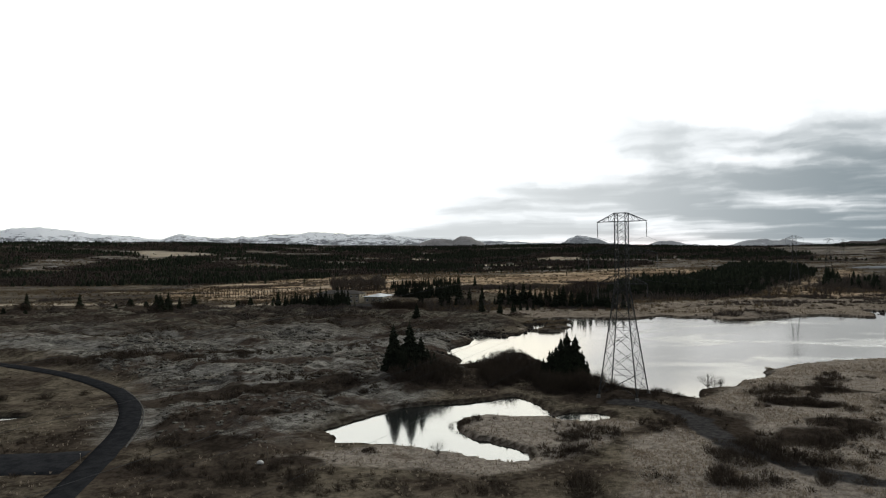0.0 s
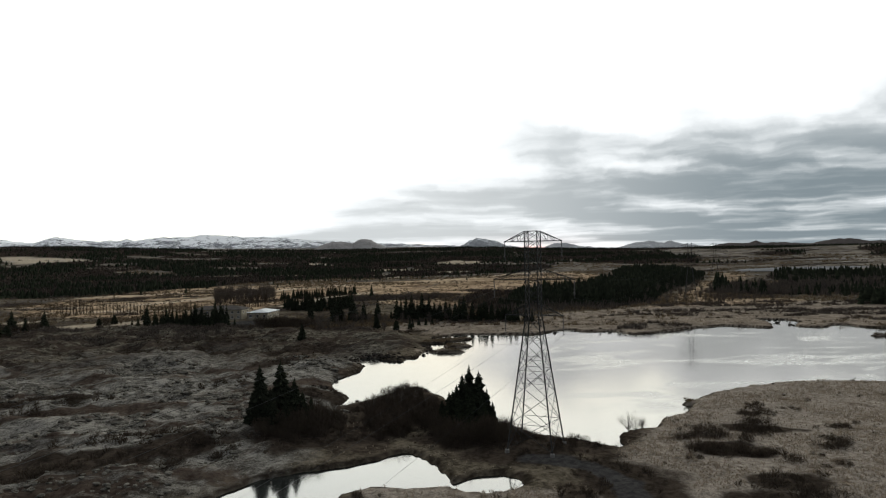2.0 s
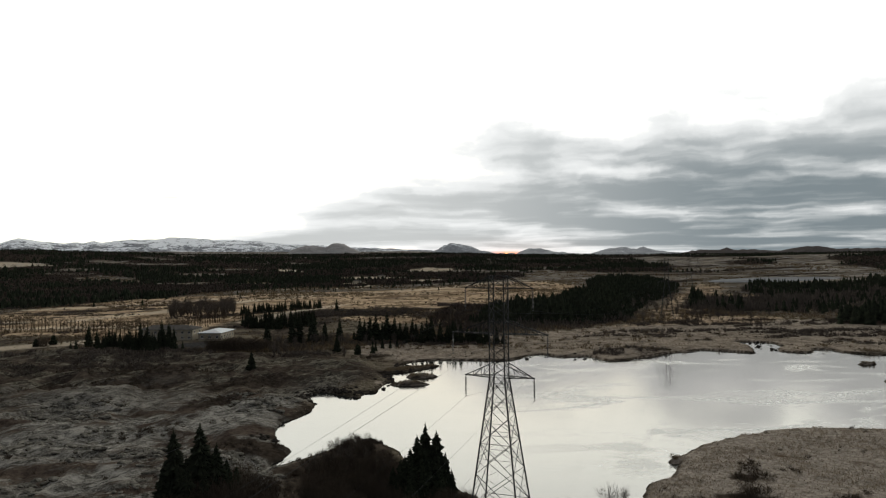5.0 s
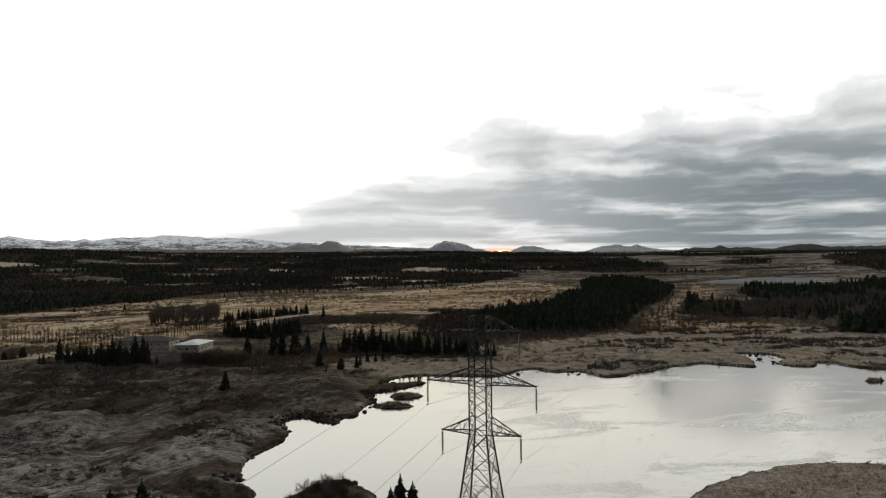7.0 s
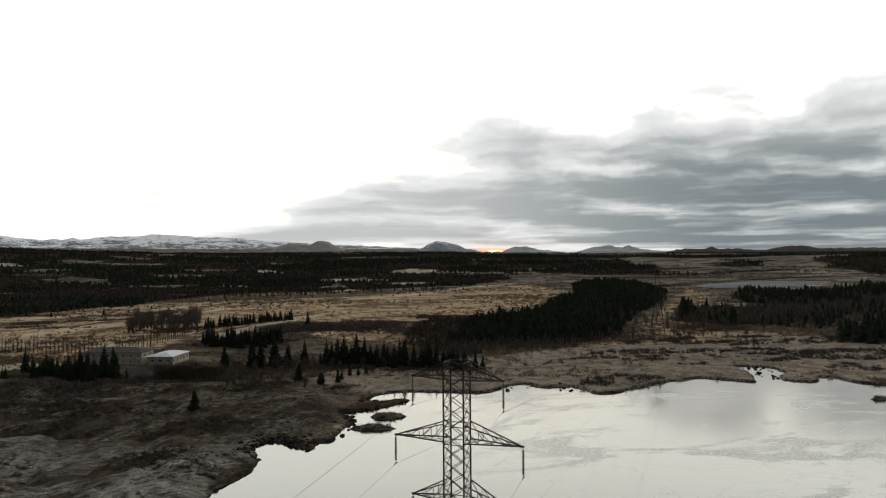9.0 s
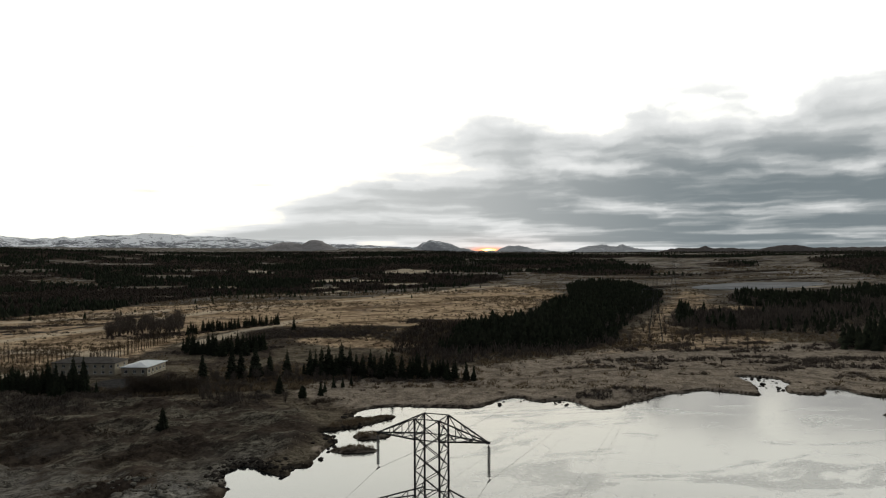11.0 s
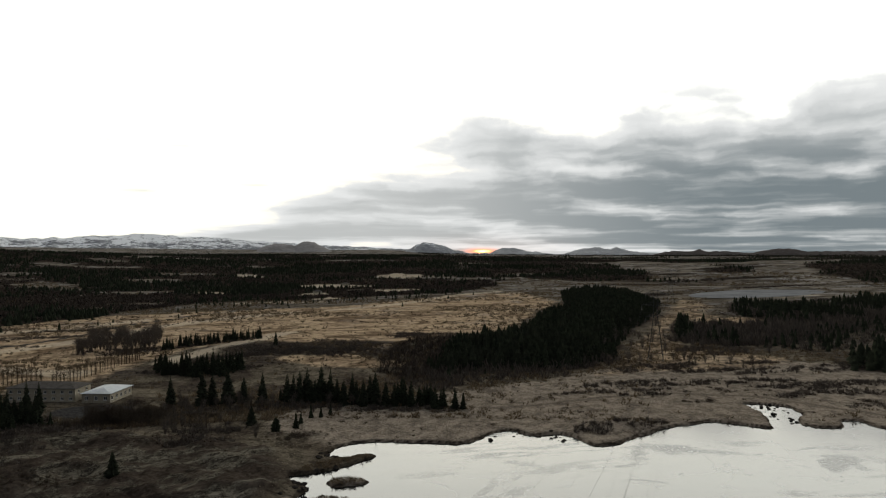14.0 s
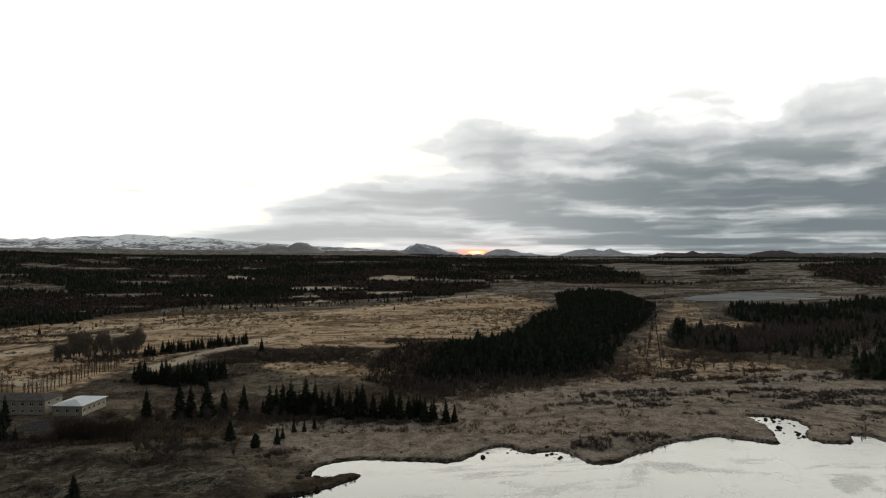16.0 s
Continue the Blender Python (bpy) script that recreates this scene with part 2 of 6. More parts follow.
def water_material(name, icy):
    m, N = material(name)
    pos = N.add("ShaderNodeNewGeometry").outputs["Position"]
    turn = N.add("ShaderNodeMapping", {"Vector": pos, "Rotation": (0, 0, radians(-38)), "Scale": (0.45, 1.0, 1.0)}).outputs[0]
    a = N.noise(turn, 0.05, 5.0, 0.58, 1.4)
    b = N.noise(turn, 0.20, 5.0, 0.62, 0.8)
    both = N.math("ADD", N.math("MULTIPLY", a, 0.8), N.math("MULTIPLY", b, 0.2))
    grain = N.noise(pos, 0.8, 6.0, 0.75)
    # the ice lies on the eastern half of the lake
    east = N.ramp(N.add("ShaderNodeSeparateXYZ", {0: pos}).outputs[0], 32.0, 80.0, 0.06, 1.0)
    amount = N.math("MULTIPLY", east, icy)
    sheet = N.math("MULTIPLY", N.ramp(both, 0.50, 0.60), N.ramp(grain, 0.30, 0.66, 0.6, 1.0))
    rim = N.math("MULTIPLY", N.ramp(N.math("ABSOLUTE", N.math("SUBTRACT", both, 0.54)), 0.0, 0.010, 1.0, 0.0), N.ramp(grain, 0.45, 0.55))
    crack = N.ramp(N.math("ABSOLUTE", N.math("SUBTRACT", N.noise(pos, 0.035, 5.0, 0.55, 0.6), 0.5)), 0.0, 0.005, 1.0, 0.0)
    pale = N.math("MULTIPLY", N.math("ADD", N.math("MULTIPLY", rim, 0.22), N.math("MULTIPLY", crack, 0.14)), amount)
    ice = N.math("MULTIPLY", N.math("MAXIMUM", sheet, N.math("MULTIPLY", N.math("MAXIMUM", rim, crack), 0.5)), amount)
    col = N.mix(ice, (0.012, 0.014, 0.013), N.mix(N.ramp(grain, 0.3, 0.7), (0.12, 0.125, 0.118), (0.21, 0.22, 0.21)))
    col = N.mix(pale, col, (0.50, 0.51, 0.50))
    rough = N.add("ShaderNodeMapRange", {0: ice, 1: 0.0, 2: 1.0, 3: 0.085, 4: 0.34}).outputs[0]
    ripple = N.math("ADD", N.noise(pos, 0.9, 3.0, 0.5), N.math("MULTIPLY", grain, 0.25))
    finish(N, col, rough, ripple, 0.03, 0.05, IOR=1.33, Specular_IOR_Level=N.add("ShaderNodeMapRange", {0: ice, 1: 0.0, 2: 1.0, 3: 0.78, 4: 0.40}).outputs[0])
    return m


GROUND = ground_material()
WATER = water_material("lake_water", 0.8)
POND = water_material("pond_water", 0.12)
FAR_ICE = plain("frosted_ice", (0.13, 0.132, 0.135), (0.21, 0.212, 0.215), 0.03, 0.9)
ASPHALT = plain("asphalt", (0.016, 0.017, 0.019), (0.032, 0.032, 0.034), 0.8, 1.0)
STEEL = plain("galvanised_steel", (0.016, 0.016, 0.016), (0.036, 0.035, 0.034), 1.5, 0.75, 0.2)
GLASSY = plain("insulator_glaze", (0.022, 0.018, 0.016), (0.04, 0.034, 0.030), 4.0, 0.55)
WIRE = plain("aluminium_wire", (0.05, 0.05, 0.05), (0.09, 0.09, 0.09), 2.0, 0.9)
CONCRETE = plain("concrete", (0.16, 0.155, 0.145), (0.26, 0.25, 0.235), 1.0, 0.9)
NEEDLES = islands("spruce_needles", (0.016, 0.020, 0.014), (0.036, 0.042, 0.026), (0.026, 0.027, 0.020))
BARK = plain("bark", (0.030, 0.024, 0.019), (0.07, 0.055, 0.045), 2.0, 0.95)
PALE_BARK = plain("pale_bark", (0.10, 0.085, 0.07), (0.20, 0.175, 0.145), 2.0, 0.95)
TWIGS = islands("willow_twigs", (0.034, 0.027, 0.021), (0.108, 0.085, 0.064), (0.060, 0.048, 0.038))
GOLD = islands("dry_scrub", (0.055, 0.042, 0.028), (0.175, 0.132, 0.086), (0.095, 0.074, 0.052), thin=0.4)
BIRCH = islands("birch_twigs", (0.052, 0.043, 0.037), (0.145, 0.122, 0.103), (0.082, 0.069, 0.060))
STRAW = islands("dry_grass", (0.19, 0.150, 0.112), (0.36, 0.305, 0.240), (0.25, 0.205, 0.158), thin=0.5)
DARK_BIRCH = islands("far_birch_twigs", (0.034, 0.027, 0.023), (0.086, 0.070, 0.058), (0.054, 0.044, 0.037))
MOSS = plain("woolly_moss", (0.042, 0.038, 0.032), (0.205, 0.190, 0.160), 1.6, 0.95, rnd=0.0)
VERGE = plain("worn_gravel", (0.07, 0.066, 0.062), (0.13, 0.125, 0.118), 2.0, 0.95)
ROOF_PALE = plain("pale_metal_roof", (0.165, 0.185, 0.215), (0.215, 0.238, 0.270), 0.7, 0.5, 0.1)
ROOF_DARK = plain("grey_sheet_roof", (0.075, 0.068, 0.062), (0.12, 0.11, 0.10), 0.7, 0.85)
RENDERED = plain("cream_render", (0.33, 0.288, 0.222), (0.42, 0.372, 0.292), 0.8, 0.9)
TRIM = plain("white_trim", (0.55, 0.53, 0.50), (0.65, 0.63, 0.60), 2.0, 0.6)
PANE = plain("window_pane", (0.015, 0.017, 0.020), (0.03, 0.033, 0.037), 1.0, 0.08)
ROCK = plain("lava_rock", (0.016, 0.014, 0.012), (0.055, 0.048, 0.042), 1.5, 0.95)


# ---- helpers for shapes ----
rng = np.random.default_rng(7)


def part(name, mesh, mat, parent=None, label=""):
    """Links a mesh, or a bmesh, as one object, under its thing if one is given."""
    if isinstance(mesh, bmesh.types.BMesh):
        me = bpy.data.meshes.new(name)
        mesh.to_mesh(me)
        mesh.free()
        mesh = me
    if mat and not mesh.materials:
        mesh.materials.append(mat)
    ob = new(name, mesh)
    ob.parent = parent
    return tagged(ob, label) if label else ob


def thing(name, label, category, m=None, group="", kind=""):
    ob = tagged(new(name), label, category, group, kind)
    if m is not None:
        ob.matrix_basis = m
    return ob


def np_mesh(name, verts, tris, smooth=False):
    verts, tris = np.asarray(verts, np.float32), np.asarray(tris, np.int32)
    k = tris.shape[1]
    me = bpy.data.meshes.new(name)
    me.vertices.add(len(verts)), me.loops.add(tris.size), me.polygons.add(len(tris))
    me.vertices.foreach_set("co", verts.ravel())
    me.loops.foreach_set("vertex_index", tris.ravel())
    me.polygons.foreach_set("loop_start", np.arange(0, tris.size, k, dtype=np.int32))
    me.polygons.foreach_set("use_smooth", np.full(len(tris), smooth))
    me.update(calc_edges=True)
    return me


def lattice_hash(i, j, seed):
    h = (i.astype(np.int64) * 374761393 + j.astype(np.int64) * 668265263 + seed * 974711) & 0x7FFFFFFF
    h = ((h ^ (h >> 13)) * 1274126177) & 0x7FFFFFFF
    return ((h ^ (h >> 16)) & 0xFFFF) / 65535.0


def value_noise(x, y, seed=0):
    i, j = np.floor(x), np.floor(y)
    u, v = x - i, y - j
    u, v = u * u * (3 - 2 * u), v * v * (3 - 2 * v)
    a, b = lattice_hash(i, j, seed), lattice_hash(i + 1, j, seed)
    c, d = lattice_hash(i, j + 1, seed), lattice_hash(i + 1, j + 1, seed)
    return (a * (1 - u) + b * u) * (1 - v) + (c * (1 - u) + d * u) * v


def fbm(x, y, size, octaves=4, seed=0):
    """Fractal noise in -1..1."""
    out, amp, tot, s = 0.0, 1.0, 0.0, 1.0 / size
    for k in range(octaves):
        out = out + amp * (value_noise(x * s + 17.3 * k, y * s - 9.1 * k, seed + k) * 2 - 1)
        tot += amp
        amp, s = amp * 0.5, s * 2.03
    return out / tot


def smooth(t):
    t = np.clip(t, 0, 1)
    return t * t * (3 - 2 * t)


def line_dist(x, y, pts):
    best = np.full(np.shape(x), 1e9)
    for (ax, ay), (bx, by) in zip(pts[:-1], pts[1:]):
        dx, dy = bx - ax, by - ay
        t = np.clip(((x - ax) * dx + (y - ay) * dy) / (dx * dx + dy * dy + 1e-9), 0, 1)
        best = np.minimum(best, (x - ax - t * dx) ** 2 + (y - ay - t * dy) ** 2)
    return np.sqrt(best)


def signed(x, y, pts):
    """Distance to a closed outline, below 0 inside."""
    inside = np.zeros(np.shape(x), bool)
    ring = pts + pts[:1]
    for (ax, ay), (bx, by) in zip(ring[:-1], ring[1:]):
        if ay != by:
            inside ^= ((ay > y) != (by > y)) & (x < (bx - ax) * (y - ay) / (by - ay) + ax)
    d = line_dist(x, y, ring)
    return np.where(inside, -d, d)


def rounded(pts, n=3):
    """The outline with its corners cut twice."""
    for _ in range(n - 1):
        ring = pts + pts[:1]
        pts = [q for a, b in zip(ring[:-1], ring[1:]) for q in ((a[0] * .8 + b[0] * .2, a[1] * .8 + b[1] * .2), (a[0] * .2 + b[0] * .8, a[1] * .2 + b[1] * .8))]
    return pts


# ---- plan ----
LAKE_WEST = [(30, 140), (25, 150), (24, 158), (21, 165), (14, 165), (10, 159), (4, 154), (0, 152), (3, 158), (5, 165), (0, 169), (1, 176), (2, 186), (8, 194), (9, 206), (6, 212), (11, 218), (16, 212), (20, 208), (21, 215), (25, 213), (27, 224), (32, 233), (26, 241)]
LAKE_SPIT = [(35, 243), (41, 246), (49, 252), (47, 254), (41, 252), (36, 254), (38, 258), (42, 265)]
LAKE_FAR = [(51, 265), (62, 262), (73, 257), (82, 266), (90, 268), (93, 261), (101, 262), (104, 255), (106, 247), (112, 248), (122, 254), (132, 260), (145, 263), (151, 264), (156, 260), (163, 252), (166, 258), (172, 268), (175, 284), (181, 281), (188, 276), (185, 265), (174, 256)]
LAKE_EAST = [(176, 250), (184, 249), (189, 256), (195, 254), (193, 245), (204, 236), (222, 224), (250, 205), (262, 170), (220, 142), (160, 140), (121, 151), (113, 155), (103, 157), (89, 154), (79, 150), (70, 141), (66, 135), (60, 133), (55, 126), (49, 126), (46, 117), (43, 119), (39, 124), (34, 128)]
LAKE = rounded(LAKE_WEST + LAKE_SPIT + LAKE_FAR + LAKE_EAST, 2)
POND_LINE = rounded([(-18, 99), (-15, 96), (-16, 91), (-10, 91), (-3, 89), (4, 85), (10, 82), (12, 87), (7, 92), (2, 98), (3, 104), (8, 107), (17, 104), (18, 109), (16, 119), (12, 122), (8, 118), (-6, 115), (-12, 107)], 2)
ISLETS = [(39.8, 234, 3.8, 2.3, -0.2), (35, 223, 4.4, 1.7, -0.2), (182, 222, 3.0, 0.9, -0.3), (166, 196, 3.0, 1.2, 0.2), (70.5, 142.5, 1.6, 0.8, 0.4)]
SMALL_PONDS = [(22, 105.5, 5.2, 3.4, 0.3), (-74, 108.5, 7.5, 2.4, 0.15)]
ROAD_LINE = [(-20, -160), (-31, -60), (-34, 30), (-38, 55), (-41.2, 75), (-43.8, 87), (-46.6, 98.5), (-50.6, 109), (-56, 119.5), (-64, 130), (-81, 146), (-107, 162), (-150, 185), (-210, 215)]
SIDE_ROAD = [(-160, 78), (-110, 80), (-72, 80), (-45, 83)]
TRACK = [(30, 112), (37, 108), (39, 102), (38.5, 94), (38, 85), (44, 74), (70, 62)]
FAR_TRACK = [(250, 232), (205, 256), (188, 288), (160, 300), (120, 296), (90, 292)]
MEADOW_ROAD = [(-190, 440), (-110, 477), (-93, 506), (-76, 558), (-49, 599), (-34, 635), (20, 690)]
FOREST_MID = [(84, 362), (82, 342), (90, 340), (100, 345), (114, 346), (131, 350), (152, 355), (172, 370), (199, 413), (240, 475), (306, 560), (369, 661), (424, 837), (348, 856), (270, 651), (220, 577), (166, 482), (140, 448), (118, 436), (100, 408)]
FOREST_EAST = [(238, 420), (244, 401), (267, 393), (305, 411), (383, 450), (438, 474), (700, 560), (860, 700), (640, 650), (480, 585), (440, 600), (405, 610), (372, 560), (345, 480), (286, 497)]
FOREST_BRINK = [(258, 322), (272, 340), (340, 385), (420, 380), (340, 330), (290, 300)]
FOREST_WEST = [(-700, 480), (-330, 530), (-150, 572), (-112, 602), (-84, 652), (-29, 695), (25, 706), (80, 715), (140, 775), (300, 905), (560, 1250), (900, 1700), (700, 2300), (-200, 2900), (-1700, 2900), (-1900, 1400)]
MEADOW = [(-185, 440), (-160, 386), (-62, 352), (-46, 356), (-40, 408), (-20, 440), (10, 455), (60, 400), (100, 440), (160, 490), (220, 590), (280, 700), (300, 870), (140, 760), (70, 690), (-95, 630), (-170, 560)]
GLADE = [(150, 335), (185, 378), (228, 445), (302, 545), (372, 648), (412, 690), (398, 625), (352, 565), (338, 488), (290, 505), (238, 432), (232, 400), (255, 350), (225, 335)]
FAR_WOODS = [[(479, 1510), (625, 1491), (625, 1158), (540, 1006), (431, 1033), (362, 1094)], [(1030, 1944), (1124, 1502), (974, 1309), (834, 1377), (780, 1600)], [(1116, 1323), (1350, 1250), (1150, 950), (787, 817), (777, 869), (915, 1074)], [(860, 1290), (900, 1220), (790, 1090), (735, 1120)]]
REED_FAR = [(40, 262), (20, 285), (28, 304), (70, 312), (100, 322), (150, 342), (230, 366), (300, 300), (260, 225), (190, 245), (110, 250)]
REED_EAST = [(20, 64), (24, 90), (36, 98), (42, 110), (50, 118), (60, 133), (80, 150), (110, 157), (170, 140), (200, 110), (150, 60)]
REED_POND = [(-20, 84), (2, 97), (8, 108), (18, 108), (30, 100), (20, 84), (5, 76)]
LAVA = [(-270, 120), (-190, 150), (-110, 175), (-60, 140), (-45, 94), (-24, 87), (-17, 106), (-2, 121), (6, 150), (4, 200), (30, 235), (25, 262), (-10, 280), (-55, 298), (-120, 300), (-280, 320)]
CLEARINGS = [(54, 868, 24, 14, 0.3), (66, 800, 22, 10, 0.2), (30, 748, 50, 10, 0.35), (96, 1002, 40, 30, 0.2), (-60, 905, 22, 16, 0.1), (210, 1160, 50, 34, 0.2), (-150, 715, 30, 12, 0.1), (-40, 1200, 24, 40, 0), (160, 900, 40, 16, 0.3), (-500, 1250, 60, 50, 0)]
DARK_HEATH = [(-85, 161, 20, 4.5, -0.05), (-61, 163, 18, 3.0, 0.0), (-37, 117, 14, 5.0, 0.1), (-37, 99, 6.5, 2.6, 0), (-27, 103, 6, 2.2, 0), (-33, 89, 8, 3.0, 0), (-33, 79, 12, 3.0, 0), (-18, 83, 5, 2.2, 0), (-20, 125, 6, 4, 0.5), (-54, 256, 20, 5, -0.1), (-46, 224, 16, 3.5, 0.15), (-3, 161, 11, 4.0, -0.1), (-15, 198, 6, 2.6, 0), (-11, 223, 10, 4, 0.4)]
DARK_HEATH += [(-185, 540, 42, 9, 0.2), (-150, 496, 26, 5, 0.15), (-225, 612, 50, 12, 0.2), (-158, 582, 28, 7, 0.1)]
DARK_HEATH += [(38, 425, 42, 12, -0.1), (4, 408, 20, 7, 0.3), (34, 118, 10, 7, 0), (39, 103, 5, 8, 0.2), (48, 89, 8, 4.5, 0.2), (59, 97, 7, 3.5, 0.2), (60, 111, 6, 3, -0.2), (70, 121, 6, 3, -0.3), (76, 131, 3, 1.8, 0), (-4, 128, 12, 6, 0.2), (23, 125, 8, 5, -0.3), (16, 150, 9, 11, 0)]
MOWN = [[(-120, 440), (-84, 490), (-56, 548), (-14, 590), (34, 634)], [(-26, 400), (-14, 424), (10, 458), (28, 494)], [(-150, 405), (-90, 400), (-58, 384)], [(60, 640), (120, 700), (190, 790), (280, 880)], [(-175, 520), (-110, 545), (-70, 585)], [(-270, 470), (-210, 448), (-150, 440)], [(-235, 362), (-185, 352), (-140, 356)], [(-112, 328), (-76, 342)], [(420, 700), (500, 690), (580, 700)], [(250, 600), (330, 690), (420, 800)]]
FAR_LAKE = (545, 748, 120, 46, 0.45)
HOUSE = (-40, 326)


def oval(x, y, o):
    """About the distance to an oval, below 0 inside."""
    cx, cy, a, b, r = o
    c, s = math.cos(r), math.sin(r)
    u, v = (x - cx) * c + (y - cy) * s, (y - cy) * c - (x - cx) * s
    k = np.sqrt((u / a) ** 2 + (v / b) ** 2)
    return (k - 1) * min(a, b)


def shore_distance(x, y):
    """Distance to open water, below 0 on it."""
    near = (x > -110) & (x < 300) & (y > 60) & (y < 330)
    s = np.full(np.shape(x), 60.0)
    px, py = x[near], y[near]
    w = signed(px, py, LAKE)
    for o in ISLETS:
        w = np.maximum(w, -oval(px, py, o))
    w = np.minimum(w, signed(px, py, POND_LINE))
    for o in SMALL_PONDS:
        w = np.minimum(w, oval(px, py, o))
    wob = 0.9 * fbm(px, py, 6.0, 3, 11) + 0.7 * fbm(px, py, 2.2, 2, 12)
    s[near] = np.clip(w + wob, -60, 60)
    return s


def zones(x, y):
    """How far each kind of ground holds, 0 to 1."""
    def zone(pts, wide):
        return smooth(0.5 - (signed(x, y, pts) + wide * 0.5 * fbm(x, y, wide * 2.5, 3, 21)) / wide)
    z = {"lava": zone(LAVA, 14), "field": np.maximum(zone(MEADOW, 16), 0.6 * zone(GLADE, 14))}
    z["field"] = np.maximum(z["field"], 0.8 * smooth(0.5 - (oval(x, y, (49, 384, 26, 11, -0.4)) + 6 * fbm(x, y, 14, 3, 29)) / 7))
    reed = np.maximum(np.maximum(zone(REED_FAR, 10), zone(REED_EAST, 8)), zone(REED_POND, 4))
    for o in ISLETS:
        reed = np.maximum(reed, oval(x, y, o) < 2.0)
    z["reed"] = reed
    dark = np.zeros_like(x)
    for o in DARK_HEATH:
        dark = np.maximum(dark, smooth(0.5 - (oval(x, y, o) + 0.9 * o[3] * fbm(x, y, o[3] * 1.6, 3, 27)) / (0.8 * o[3])))
    z["field"] = np.maximum(z["field"], smooth(0.5 - oval(x, y, (335, 505, 30, 14, 0.5)) / 6))
    z["scrub"] = dark
    z["rugged"] = smooth((y - 185 + 22 * fbm(x, y, 40, 3, 23)) / 55)
    w = np.maximum(np.maximum(zone(FOREST_MID, 10), zone(FOREST_EAST, 22)), zone(FOREST_BRINK, 12))
    r = np.hypot(x, y)
    w = np.maximum(w, smooth(0.5 - (signed(x, y, FOREST_WEST) + 110 * fbm(x, y, 190, 5, 22) + 10) / 14) * smooth((fbm(x, y, 150, 4, 31) + 0.48) / 0.14))
    w = np.maximum(w, smooth((r - 850) / 500) * smooth((fbm(x * 0.35, y, 230, 4, 33) + 0.12) / 0.16))
    for pts in FAR_WOODS:
        w = np.maximum(w, smooth(0.5 - (signed(x, y, pts) + 55 * fbm(x, y, 110, 4, 35)) / 16))
    w = w * (1 - smooth((r - 620) / 200) * smooth((fbm(x * 0.42, y, 58, 4, 39) - 0.29) / 0.05))
    for o in CLEARINGS:
        w = w * smooth(0.5 + (oval(x, y, o) + 1.1 * o[3] * fbm(x, y, o[3] * 1.4, 4, 37)) / (0.35 * o[3]))
    w = np.maximum(w, 0.45 * smooth(1.5 - line_dist(x, y, FAR_TRACK) / 1.6))
    w = w * (1 - smooth((r - 2500) / 350) * smooth((0.25 * y - x) / 400))
    z["wood"] = np.where(y < 60, 0, w)
    g = 0.85 * smooth(1.3 - (line_dist(x, y, TRACK) + 1.5 * fbm(x, y, 6, 3, 25)) / 2.8)
    g = np.maximum(g, 0.9 * smooth(1.5 - line_dist(x, y, MEADOW_ROAD) / 2.0))
    z["gravel"] = np.maximum(g, smooth(1.5 - np.hypot((x + 30) / 15.0, (y - 309) / 8.0) * 1.2))
    mown = np.zeros_like(x)
    for pts in MOWN:
        mown = np.maximum(mown, smooth(1.4 - (line_dist(x, y, pts) + 3 * fbm(x, y, 18, 3, 45)) / 7.0))
    for o in CLEARINGS:
        mown = np.maximum(mown, smooth(0.5 - (oval(x, y, o) + 1.1 * o[3] * fbm(x, y, o[3] * 1.4, 4, 37)) / (0.5 * o[3])))
    z["mown"] = mown
    z["snow"] = smooth((r - 250) / 900) * 0.7 + 0.3 * smooth((r - 2300) / 500)
    return z


